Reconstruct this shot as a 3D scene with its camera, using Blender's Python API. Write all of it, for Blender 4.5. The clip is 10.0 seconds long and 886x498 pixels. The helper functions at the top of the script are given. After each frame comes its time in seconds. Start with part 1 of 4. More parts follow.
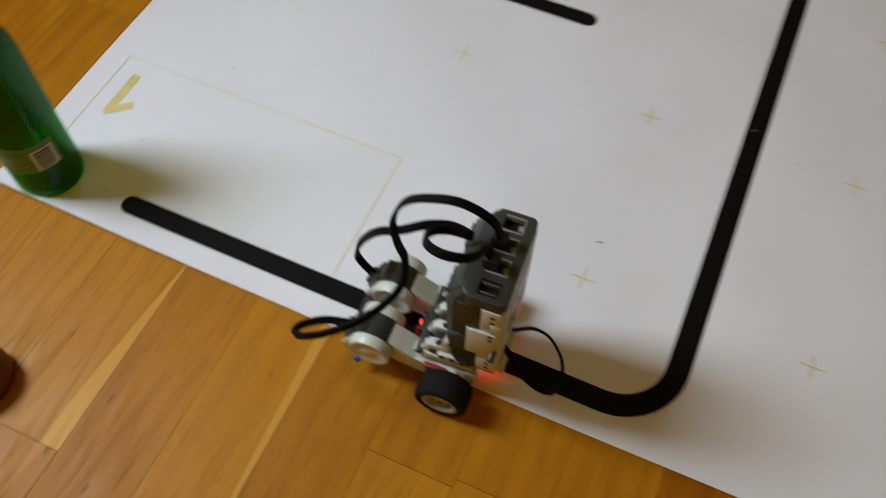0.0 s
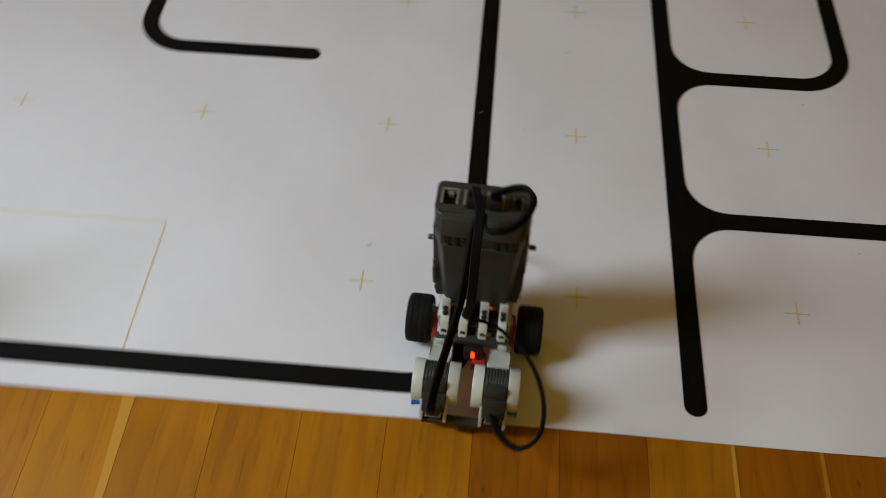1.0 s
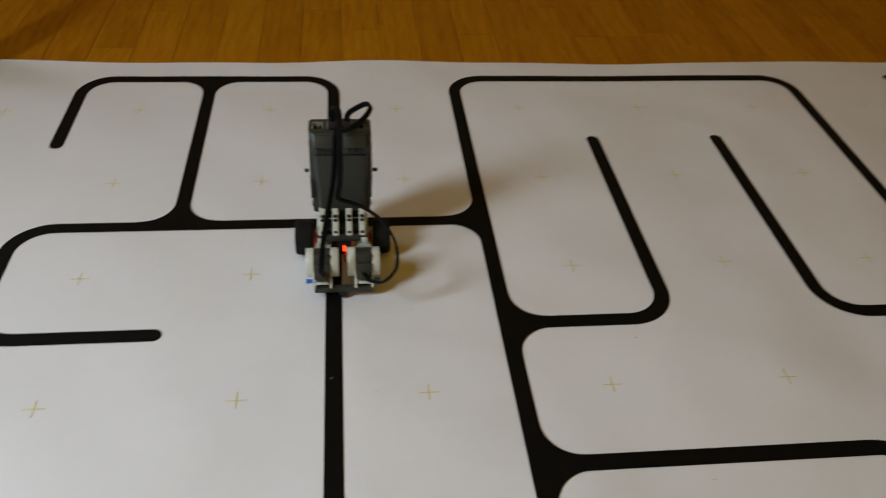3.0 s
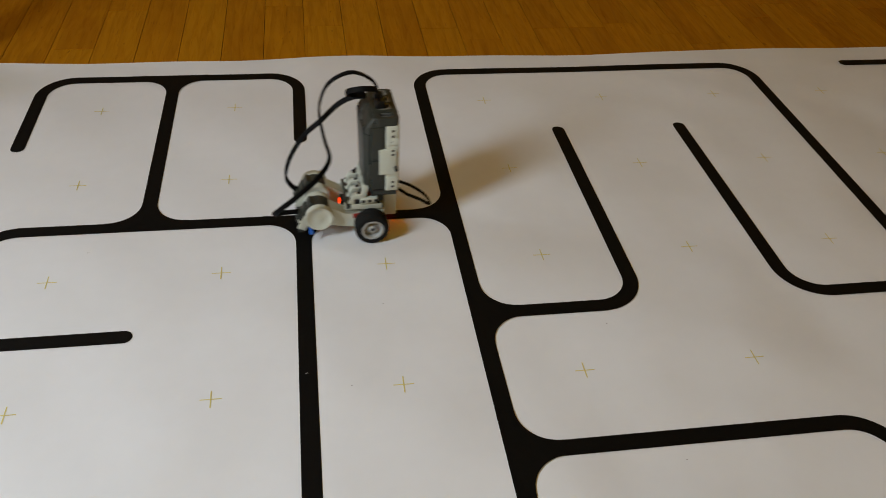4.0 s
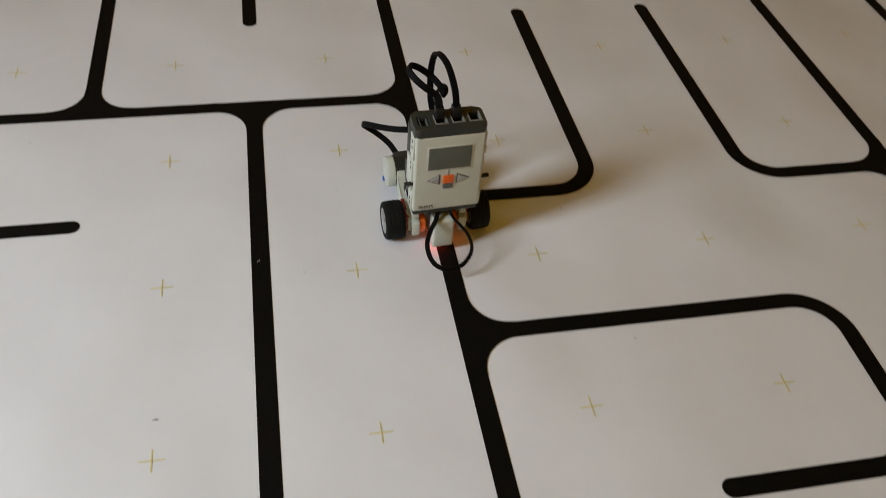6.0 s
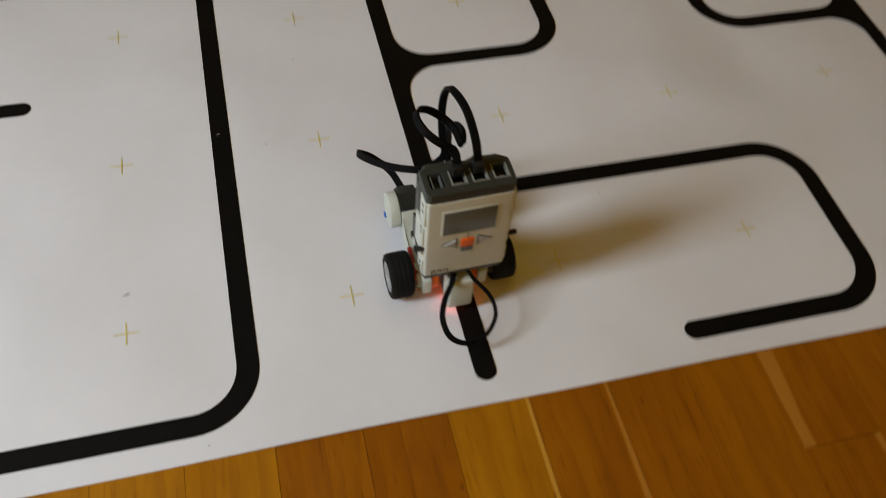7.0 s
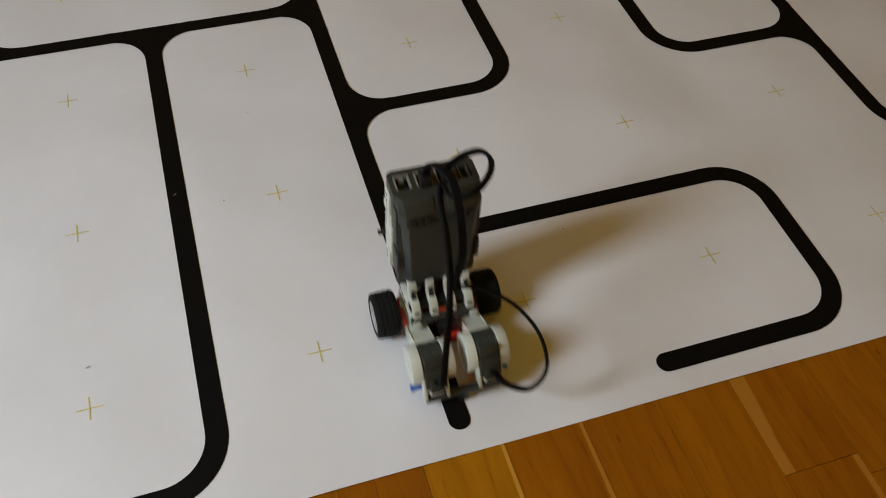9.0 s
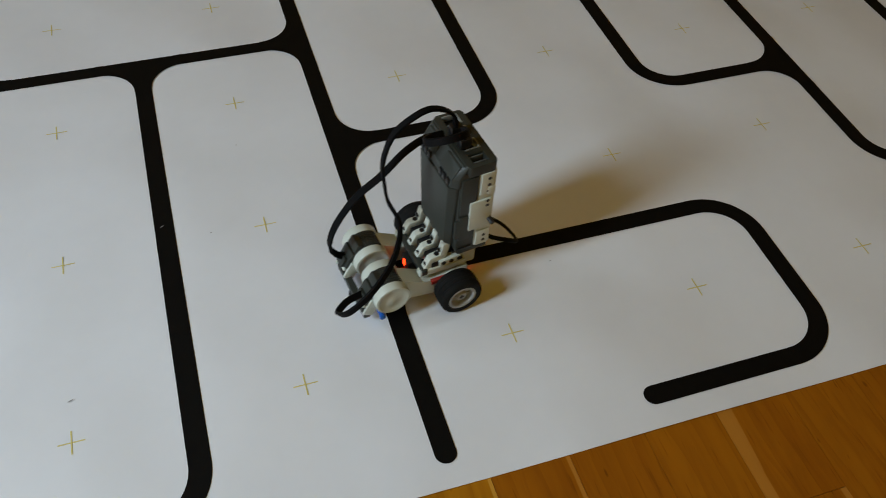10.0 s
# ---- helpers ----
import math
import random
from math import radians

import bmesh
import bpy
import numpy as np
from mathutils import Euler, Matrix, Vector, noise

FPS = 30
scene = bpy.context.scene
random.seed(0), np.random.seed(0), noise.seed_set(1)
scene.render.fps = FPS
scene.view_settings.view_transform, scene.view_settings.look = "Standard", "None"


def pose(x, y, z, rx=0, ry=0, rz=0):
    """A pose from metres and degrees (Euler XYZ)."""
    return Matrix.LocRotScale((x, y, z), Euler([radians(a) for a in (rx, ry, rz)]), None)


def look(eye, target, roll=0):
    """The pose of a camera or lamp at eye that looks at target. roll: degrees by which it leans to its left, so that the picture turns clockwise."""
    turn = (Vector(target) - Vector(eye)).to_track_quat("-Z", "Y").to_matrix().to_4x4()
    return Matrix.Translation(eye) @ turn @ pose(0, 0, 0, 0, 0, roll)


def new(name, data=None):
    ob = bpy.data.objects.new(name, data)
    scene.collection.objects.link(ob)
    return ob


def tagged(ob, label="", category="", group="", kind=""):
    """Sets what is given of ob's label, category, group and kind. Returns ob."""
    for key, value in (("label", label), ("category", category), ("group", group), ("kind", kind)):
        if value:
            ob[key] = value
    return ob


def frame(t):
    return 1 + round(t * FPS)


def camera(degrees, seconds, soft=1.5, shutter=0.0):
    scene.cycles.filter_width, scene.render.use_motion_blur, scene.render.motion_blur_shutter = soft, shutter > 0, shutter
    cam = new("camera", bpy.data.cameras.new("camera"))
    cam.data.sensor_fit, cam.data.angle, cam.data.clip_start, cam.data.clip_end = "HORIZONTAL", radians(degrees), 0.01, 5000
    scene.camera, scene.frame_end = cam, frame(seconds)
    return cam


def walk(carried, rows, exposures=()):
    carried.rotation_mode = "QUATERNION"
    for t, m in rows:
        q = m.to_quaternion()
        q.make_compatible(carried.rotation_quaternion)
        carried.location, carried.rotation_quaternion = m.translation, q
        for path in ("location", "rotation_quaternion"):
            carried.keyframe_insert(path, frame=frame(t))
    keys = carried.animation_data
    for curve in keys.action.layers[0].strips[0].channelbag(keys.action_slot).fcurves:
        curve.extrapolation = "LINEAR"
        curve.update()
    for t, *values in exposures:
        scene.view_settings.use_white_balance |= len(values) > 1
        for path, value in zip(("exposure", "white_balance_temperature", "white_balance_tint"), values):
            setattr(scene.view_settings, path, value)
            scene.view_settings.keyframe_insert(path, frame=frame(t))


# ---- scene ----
cam = camera(55.6, 10.0, soft=0.4, shutter=0.7)
PATH = [
    (0, (-0.076, -0.276, 0.643), (-0.471, 0.667, -1.076), 1.7),
    (0.2, (-0.041, -0.295, 0.656), (-0.428, 0.695, -1.038), 0.0),
    (0.5, (-0.021, -0.316, 0.674), (-0.33, 0.699, -1.021), -1.8),
    (0.8, (0.001, -0.323, 0.669), (-0.164, 0.76, -1.004), 0.2),
    (1, (0.01, -0.316, 0.661), (-0.083, 0.825, -0.98), 0.4),
    (1.2, (0.006, -0.293, 0.671), (-0.051, 0.851, -0.968), -1.2),
    (1.5, (0.007, -0.29, 0.665), (0.042, 0.99, -0.871), 0.1),
    (1.7, (0.017, -0.29, 0.671), (0.012, 1.044, -0.819), -0.5),
    (2, (0.021, -0.293, 0.671), (0.1, 1.121, -0.741), 2.4),
    (2.2, (0.011, -0.288, 0.673), (0.154, 1.153, -0.707), 3.1),
    (2.5, (0.012, -0.292, 0.676), (0.174, 1.194, -0.652), 2.7),
    (3, (0.021, -0.292, 0.679), (0.24, 1.249, -0.577), 3.7),
    (3.2, (0.016, -0.296, 0.672), (0.294, 1.247, -0.57), 4.0),
    (4.3, (0.023, -0.298, 0.68), (0.317, 1.219, -0.589), 3.8),
    (4.5, (0.026, -0.293, 0.678), (0.332, 1.217, -0.597), 4.1),
    (5, (0.024, -0.296, 0.67), (0.384, 1.177, -0.635), 5.2),
    (5.2, (0.029, -0.299, 0.668), (0.38, 1.162, -0.651), 5.0),
    (6.3, (0.04, -0.308, 0.665), (0.389, 0.995, -0.812), 5.3),
    (6.5, (0.041, -0.321, 0.661), (0.407, 0.95, -0.839), 5.5),
    (6.8, (0.039, -0.322, 0.658), (0.425, 0.852, -0.915), 6.3),
    (7, (0.046, -0.322, 0.653), (0.413, 0.807, -0.957), 5.4),
    (7.2, (0.046, -0.311, 0.657), (0.416, 0.762, -0.989), 4.8),
    (7.5, (0.051, -0.309, 0.657), (0.426, 0.769, -0.985), 3.7),
    (7.8, (0.055, -0.306, 0.66), (0.457, 0.754, -0.988), 3.8),
    (8, (0.057, -0.301, 0.661), (0.475, 0.757, -0.984), 4.0),
    (8.2, (0.061, -0.303, 0.661), (0.478, 0.769, -0.975), 4.0),
    (8.5, (0.062, -0.297, 0.667), (0.501, 0.808, -0.941), 4.6),
    (8.7, (0.064, -0.304, 0.662), (0.498, 0.846, -0.915), 3.8),
    (9, (0.062, -0.302, 0.662), (0.494, 0.851, -0.914), 3.6),
    (9.3, (0.066, -0.301, 0.665), (0.482, 0.879, -0.895), 3.0),
    (9.5, (0.065, -0.302, 0.662), (0.498, 0.892, -0.883), 3.5),
    (10, (0.068, -0.303, 0.663), (0.531, 0.9, -0.866), 4.0),
]
# seconds, stops, white balance and tint
EXPOSURES = [(0.0, 0.22, 6860, 9.5), (0.8, 0.09, 6910, 9.5), (1.5, 0.11, 6960, 8.5), (2.5, 0.17, 7010, 8.5), (3.2, 0.39, 7010, 7.5), (4.5, 0.49, 7100, 7.5), (5.2, 0.49, 7100, 7.5), (6.5, 0.29, 7150, 9.5), (8.0, 0.31, 7100, 9.5), (8.6, 0.33, 7050, 9.5), (9.1, 0.31, 7000, 8.5), (9.5, 0.31, 6350, 2.5), (10.0, 0.31, 6350, 2.5)]
walk(cam, [(t, look(eye, target, roll)) for t, eye, target, roll in PATH], EXPOSURES)

# ---- light ----
world = bpy.data.worlds.new("sky")
scene.world = world
world.use_nodes = True
wn = world.node_tree.nodes
sky = wn.new("ShaderNodeTexSky")
sky.sky_type = "NISHITA"
sky.sun_disc = False
sky.sun_elevation, sky.sun_rotation = radians(38), radians(-100)
world.node_tree.links.new(sky.outputs[0], wn["Background"].inputs[0])
wn["Background"].inputs[1].default_value = 0.1

WEST = -1.1
WINDOW_Z, WINDOW_W, WINDOW_H = 1.04, 0.29, 0.72
WINDOWS = [(-0.16, 19.4), (1.20, 2.8)]     # openings in the west wall: place along it, watts of sky light
SKY_SLANT = 5     # the sky's light comes down through the openings
for window_y, watts in WINDOWS:
    light = bpy.data.lights.new("window_light", "AREA")
    light.shape, light.size, light.size_y = "RECTANGLE", WINDOW_W, WINDOW_H
    light.energy, light.color = watts, (0.745, 0.870, 1.0)
    lamp = new("window_light", light)
    lamp.matrix_world = Matrix.Translation((WEST + 0.02, window_y, WINDOW_Z)) @ Euler((0, radians(-90 + SKY_SLANT), 0)).to_matrix().to_4x4() @ pose(0, 0, 0, 0, 0, 90)


# ---- materials ----
def material(name, colour, rough=0.5, metal=0.0, vary=0.0, scale=8.0, bump=0.0, bump_scale=60.0, ior=1.45, rough_vary=0.0, stretch=(1, 1, 1), emit=None, bump_detail=5.0):
    """Principled surface with stains at two scales and fine relief, in metres of the object's own space."""
    m = bpy.data.materials.new(name)
    m.use_nodes = True
    n, l = m.node_tree.nodes, m.node_tree.links
    p = n["Principled BSDF"]
    p.inputs["Base Color"].default_value = (*colour, 1)
    p.inputs["Roughness"].default_value, p.inputs["Metallic"].default_value, p.inputs["IOR"].default_value = rough, metal, ior
    coord = n.new("ShaderNodeTexCoord")
    place = n.new("ShaderNodeMapping")
    place.inputs["Scale"].default_value = stretch
    l.new(coord.outputs["Object"], place.inputs["Vector"])
    if vary:
        big, small = n.new("ShaderNodeTexNoise"), n.new("ShaderNodeTexNoise")
        big.inputs["Scale"].default_value, small.inputs["Scale"].default_value = scale, scale * 14
        small.inputs["Detail"].default_value = 6
        add = n.new("ShaderNodeMath")
        add.operation = "ADD"
        ramp = n.new("ShaderNodeValToRGB")
        ramp.color_ramp.elements[0].position, ramp.color_ramp.elements[1].position = 0.35, 0.75
        ramp.color_ramp.elements[0].color = (*[c * (1 - vary) for c in colour], 1)
        ramp.color_ramp.elements[1].color = (*[min(1, c * (1 + vary)) for c in colour], 1)
        half = n.new("ShaderNodeMath")
        half.operation = "MULTIPLY"
        half.inputs[1].default_value = 0.5
        for t in (big, small):
            l.new(place.outputs[0], t.inputs["Vector"])
        l.new(big.outputs[0], add.inputs[0])
        l.new(small.outputs[0], add.inputs[1])
        l.new(add.outputs[0], half.inputs[0])
        l.new(half.outputs[0], ramp.inputs[0])
        l.new(ramp.outputs[0], p.inputs["Base Color"])
        if rough_vary:
            span = n.new("ShaderNodeMapRange")
            span.inputs["To Min"].default_value, span.inputs["To Max"].default_value = rough - rough_vary, rough + rough_vary
            l.new(half.outputs[0], span.inputs["Value"])
            l.new(span.outputs[0], p.inputs["Roughness"])
    if bump:
        fine = n.new("ShaderNodeTexNoise")
        fine.inputs["Scale"].default_value, fine.inputs["Detail"].default_value = bump_scale, bump_detail
        b = n.new("ShaderNodeBump")
        b.inputs["Strength"].default_value, b.inputs["Distance"].default_value = 1.0, bump
        l.new(place.outputs[0], fine.inputs["Vector"])
        l.new(fine.outputs[0], b.inputs["Height"])
        l.new(b.outputs[0], p.inputs["Normal"])
    if emit:
        p.inputs["Emission Color"].default_value = (*emit[:3], 1)
        p.inputs["Emission Strength"].default_value = emit[3]
    return m


def wood_material(name, island=False, streak=None, tones=None):
    """Lacquered oak strips: each has its own tone, growth rings, pores and fine grain; streak: (width at its south end, at its north end) of pale sapwood along its east edge."""
    tones = tones or GOLDEN
    m = bpy.data.materials.new(name)
    m.use_nodes = True
    n, l = m.node_tree.nodes, m.node_tree.links
    p = n["Principled BSDF"]
    chance = n.new("ShaderNodeNewGeometry").outputs["Random Per Island"] if island else n.new("ShaderNodeObjectInfo").outputs["Random"]
    coord = n.new("ShaderNodeTexCoord")
    shift = n.new("ShaderNodeVectorMath")
    shift.operation = "MULTIPLY_ADD"
    shift.inputs[1].default_value = (7.3, 11.9, 3.1)
    l.new(chance, shift.inputs[0])
    l.new(coord.outputs["Object"], shift.inputs[2])

    def stretched(scale):
        node = n.new("ShaderNodeMapping")
        node.inputs["Scale"].default_value = scale
        l.new(shift.outputs[0], node.inputs["Vector"])
        return node.outputs[0]

    def noise(scale, size, detail, distortion=0.0):
        node = n.new("ShaderNodeTexNoise")
        node.inputs["Scale"].default_value, node.inputs["Detail"].default_value, node.inputs["Distortion"].default_value = size, detail, distortion
        l.new(stretched(scale), node.inputs["Vector"])
        return node.outputs[0]

    def span(value, a, b, low, high):
        node = n.new("ShaderNodeMapRange")
        for key, v in (("From Min", a), ("From Max", b), ("To Min", low), ("To Max", high)):
            node.inputs[key].default_value = v
        l.new(value, node.inputs["Value"])
        return node.outputs[0]

    def mixed(amount, under, colour, kind="MULTIPLY"):
        node = n.new("ShaderNodeMixRGB")
        node.blend_type = kind
        l.new(amount, node.inputs[0])
        l.new(under, node.inputs[1])
        node.inputs[2].default_value = (*colour, 1)
        return node.outputs[0]

    tone = n.new("ShaderNodeValToRGB")
    e = tone.color_ramp.elements
    e[0].position, e[0].color = 0.0, (*tones[0], 1)
    e[1].position, e[1].color = 1.0, (*tones[2], 1)
    e.new(0.55).color = (*tones[1], 1)
    l.new(chance, tone.inputs[0])
    # slow change of tone within a strip
    wide = noise((16, 4.5, 16), 1.0, 3, 1.2)
    body = mixed(span(wide, 0.40, 0.70, 0.0, 0.55), tone.outputs[0], [c * 1.12 for c in tones[2]], "MIX")
    # growth rings: long arches along the strip
    rings = n.new("ShaderNodeTexWave")
    rings.wave_type, rings.bands_direction, rings.wave_profile = "BANDS", "X", "SAW"
    rings.inputs["Scale"].default_value, rings.inputs["Distortion"].default_value, rings.inputs["Detail"].default_value = 0.9, 13.0, 3.0
    rings.inputs["Detail Scale"].default_value = 0.55
    l.new(stretched((15, 3.4, 15)), rings.inputs["Vector"])
    body = mixed(span(rings.outputs["Fac"], 0.45, 1.0, 0.0, 0.30), body, (0.62, 0.50, 0.40))
    grain = noise((56, 7, 56), 1.6, 7, 1.0)
    body = mixed(span(grain, 0.45, 0.74, 0.0, 0.36), body, (0.60, 0.48, 0.38))
    pores = noise((330, 26, 330), 1.0, 2)
    body = mixed(span(pores, 0.62, 0.74, 0.0, 0.45), body, (0.50, 0.38, 0.28))
    # a few small dark flecks
    flecks = noise((120, 42, 120), 1.0, 1)
    body = mixed(span(flecks, 0.755, 0.80, 0.0, 0.55), body, (0.32, 0.22, 0.15))
    if streak:
        split = n.new("ShaderNodeSeparateXYZ")
        l.new(coord.outputs["Object"], split.inputs[0])
        width = span(split.outputs[1], -0.17, 0.17, streak[0], streak[1])
        ragged = n.new("ShaderNodeMath")
        ragged.operation = "MULTIPLY_ADD"
        ragged.inputs[1].default_value = 0.005
        l.new(grain, ragged.inputs[0])
        l.new(split.outputs[0], ragged.inputs[2])
        reach = n.new("ShaderNodeMath")
        reach.operation = "ADD"
        l.new(ragged.outputs[0], reach.inputs[0])
        l.new(width, reach.inputs[1])
        body = mixed(span(reach.outputs[0], STRIP / 2 + 0.0020, STRIP / 2 + 0.0032, 0.0, 0.7), body, (tones[2][0] * 1.38, tones[2][1] * 1.7, tones[2][2] * 6), "MIX")
    l.new(body, p.inputs["Base Color"])
    p.inputs["Specular IOR Level"].default_value = 0.15
    l.new(span(grain, 0.3, 0.7, 0.36, 0.52), p.inputs["Roughness"])
    b = n.new("ShaderNodeBump")
    b.inputs["Strength"].default_value, b.inputs["Distance"].default_value = 0.5, 0.0005
    l.new(grain, b.inputs["Height"])
    l.new(b.outputs[0], p.inputs["Normal"])
    return m


def glass_material(name, colour, clear):
    """Coloured bottle glass that also lets tinted light through."""
    m = bpy.data.materials.new(name)
    m.use_nodes = True
    n, l = m.node_tree.nodes, m.node_tree.links
    n.remove(n["Principled BSDF"])
    clearer, body, gloss = n.new("ShaderNodeBsdfTransparent"), n.new("ShaderNodeBsdfGlass"), n.new("ShaderNodeBsdfGlossy")
    clearer.inputs[0].default_value = (*colour, 1)
    body.inputs["Color"].default_value = (*colour, 1)
    body.inputs["Roughness"].default_value, gloss.inputs["Roughness"].default_value = 0.03, 0.06
    a, c, f = n.new("ShaderNodeMixShader"), n.new("ShaderNodeMixShader"), n.new("ShaderNodeMath")
    facing = n.new("ShaderNodeLayerWeight")
    facing.inputs["Blend"].default_value = 0.22
    f.operation = "MULTIPLY_ADD"
    f.inputs[1].default_value, f.inputs[2].default_value = 0.13, 0.012
    l.new(facing.outputs["Facing"], f.inputs[0])
    a.inputs[0].default_value = clear
    l.new(body.outputs[0], a.inputs[1])
    l.new(clearer.outputs[0], a.inputs[2])
    l.new(f.outputs[0], c.inputs[0])
    l.new(a.outputs[0], c.inputs[1])
    l.new(gloss.outputs[0], c.inputs[2])
    l.new(c.outputs[0], n["Material Output"].inputs[0])
    return m


PAPER = material("white_coated_paper", (0.765, 0.785, 0.845), 0.50, vary=0.02, scale=3, bump=0.016, bump_scale=4.5, bump_detail=1.2)
INK = material("black_print", (0.004, 0.0037, 0.0035), 0.6, ior=1.2, vary=0.25, scale=9, bump=0.0001, bump_scale=400)
YELLOW_INK = material("faded_yellow_print", (0.70, 0.61, 0.22), 0.55, vary=0.15, scale=60)
PALE_INK = material("pale_yellow_print", (0.72, 0.67, 0.36), 0.55, vary=0.12, scale=60)
PALE_FLECK = material("pale_grey_scuff", (0.46, 0.47, 0.49), 0.6, vary=0.1, scale=60)
FLECK = material("grey_fleck", (0.16, 0.16, 0.17), 0.6, vary=0.1, scale=60)
STRIP = 0.0722     # width of a parquet strip
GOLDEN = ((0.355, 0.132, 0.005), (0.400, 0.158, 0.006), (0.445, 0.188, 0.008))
# redder boards; the dimmer, warmer light of the east is put into this colour
DIM_REDDISH = ((0.262, 0.078, 0.003), (0.295, 0.094, 0.004), (0.340, 0.118, 0.005))
OAK_DIM_RED_FAR = wood_material("dim_side_oak_strips_far", True, None, DIM_REDDISH)
OAK, OAK_DIM_RED, OAK_FAR = wood_material("oak_strip"), wood_material("dim_side_oak_strip", False, None, DIM_REDDISH), wood_material("oak_strips_far", True)
GAP = material("dark_floor_joint", (0.15, 0.055, 0.010), 0.8, vary=0.3, scale=20)
# walls and ceiling are unseen; their colour is chosen for warm bounce light
WALL = material("warm_bounce_wall", (0.86, 0.57, 0.07), 0.8, vary=0.05, scale=2, bump=0.0006, bump_scale=150)
CEILING = material("warm_bounce_ceiling", (0.86, 0.58, 0.11), 0.85, vary=0.04, scale=2)
FRAME_WHITE = material("window_paint", (0.78, 0.78, 0.76), 0.4, vary=0.04, scale=5)
LIGHT_GREY = material("light_grey_plastic", (0.57, 0.605, 0.545), 0.33, vary=0.04, scale=60, bump=0.00006, bump_scale=900, rough_vary=0.08)
DARK_GREY = material("dark_grey_plastic", (0.032, 0.036, 0.031), 0.42, ior=1.4, vary=0.10, scale=60, bump=0.00006, bump_scale=900, rough_vary=0.08)
MID_GREY = material("mid_grey_plastic", (0.11, 0.118, 0.115), 0.36, vary=0.08, scale=60, bump=0.00005, bump_scale=900)
BLACK = material("black_plastic", (0.012, 0.012, 0.013), 0.38, vary=0.2, scale=60)
RUBBER = material("black_rubber", (0.009, 0.009, 0.009), 0.8, ior=1.25, vary=0.25, scale=90, bump=0.0002, bump_scale=700)
RIM = material("grey_rim_plastic", (0.36, 0.37, 0.375), 0.34, vary=0.06, scale=80)
ORANGE = material("orange_plastic", (0.80, 0.13, 0.012), 0.35, vary=0.05, scale=80)
BLUE = material("blue_plastic", (0.02, 0.13, 0.55), 0.35, vary=0.05, scale=80)
RED_PART = material("dark_red_plastic", (0.30, 0.025, 0.018), 0.35, vary=0.08, scale=80)
CABLE = material("black_cable", (0.004, 0.004, 0.0045), 0.65, ior=1.18, vary=0.2, scale=60)
SCREEN = material("grey_green_display", (0.10, 0.11, 0.092), 0.28, vary=0.05, scale=40)
LED = material("red_led", (0.9, 0.05, 0.01), 0.4, emit=(1.0, 0.045, 0.008, 22.0))
LED_DIM = material("dim_red_led", (0.7, 0.05, 0.02), 0.4, emit=(1.0, 0.03, 0.004, 4.5))
SOCKET = material("socket_grey", (0.21, 0.21, 0.19), 0.4, vary=0.08, scale=80)
BOTTLE_GLASS = glass_material("green_bottle_glass", (0.13, 0.56, 0.17), 0.80)
LABEL = material("pale_green_label", (0.10, 0.22, 0.08), 0.5, vary=0.12, scale=60)
LABEL_PRINT = material("dull_green_print", (0.24, 0.36, 0.20), 0.5, vary=0.05, scale=90)
LABEL_WHITE = material("white_label", (0.72, 0.74, 0.70), 0.5, vary=0.04, scale=90)
RED_BROWN = material("red_brown_surface", (0.12, 0.022, 0.012), 0.42, vary=0.25, scale=30, bump=0.0004, bump_scale=120)
GLASS = glass_material("window_glass", (0.96, 0.98, 0.97), 0.7)


# ---- mesh helpers ----
def finish(bm, name, mat, parent=None, smooth=40):
    me = bpy.data.meshes.new(name)
    bmesh.ops.recalc_face_normals(bm, faces=bm.faces[:])
    bm.to_mesh(me)
    bm.free()
    me.materials.append(mat)
    for f in me.polygons:
        f.use_smooth = True
    me.set_sharp_from_angle(angle=radians(smooth))
    ob = new(name, me)
    ob.parent = parent
    return ob


def part(name, bm, mat, parent, label=""):
    """One mesh under a thing or a part."""
    return tagged(finish(bm, name, mat, parent), label)


def thing(name, label, category, m=None, group="", kind=""):
    ob = new(name)
    ob.empty_display_size = 0.05
    if m is not None:
        ob.matrix_world = m
    return tagged(ob, label, category, group, kind)


def block(bm, x0, x1, y0, y1, z0, z1, bevel=0.0, turn=None, segments=2):
    made = bmesh.ops.create_cube(bm, size=1.0)["verts"]
    m = Matrix.Translation(((x0 + x1) / 2, (y0 + y1) / 2, (z0 + z1) / 2)) @ (turn or Matrix()) @ Matrix.Diagonal((x1 - x0, y1 - y0, z1 - z0, 1))
    bmesh.ops.transform(bm, matrix=m, verts=made)
    if bevel:
        edges = list({e for v in made for e in v.link_edges})
        bmesh.ops.bevel(bm, geom=edges, offset=bevel, segments=segments, profile=0.6, affect="EDGES")
    return bm


def taper(bm, low, high, bevel=0.0):
    """A block between two rectangles (x0, x1, y0, y1, z)."""
    vs = [bm.verts.new((x, y, z)) for x0, x1, y0, y1, z in (low, high) for x, y in ((x0, y0), (x1, y0), (x1, y1), (x0, y1))]
    fs = [bm.faces.new([vs[i] for i in q]) for q in ((3, 2, 1, 0), (4, 5, 6, 7), (0, 1, 5, 4), (1, 2, 6, 5), (2, 3, 7, 6), (3, 0, 4, 7))]
    if bevel:
        bmesh.ops.bevel(bm, geom=list({e for f in fs for e in f.edges}), offset=bevel, segments=2, profile=0.6, affect="EDGES")
    return bm


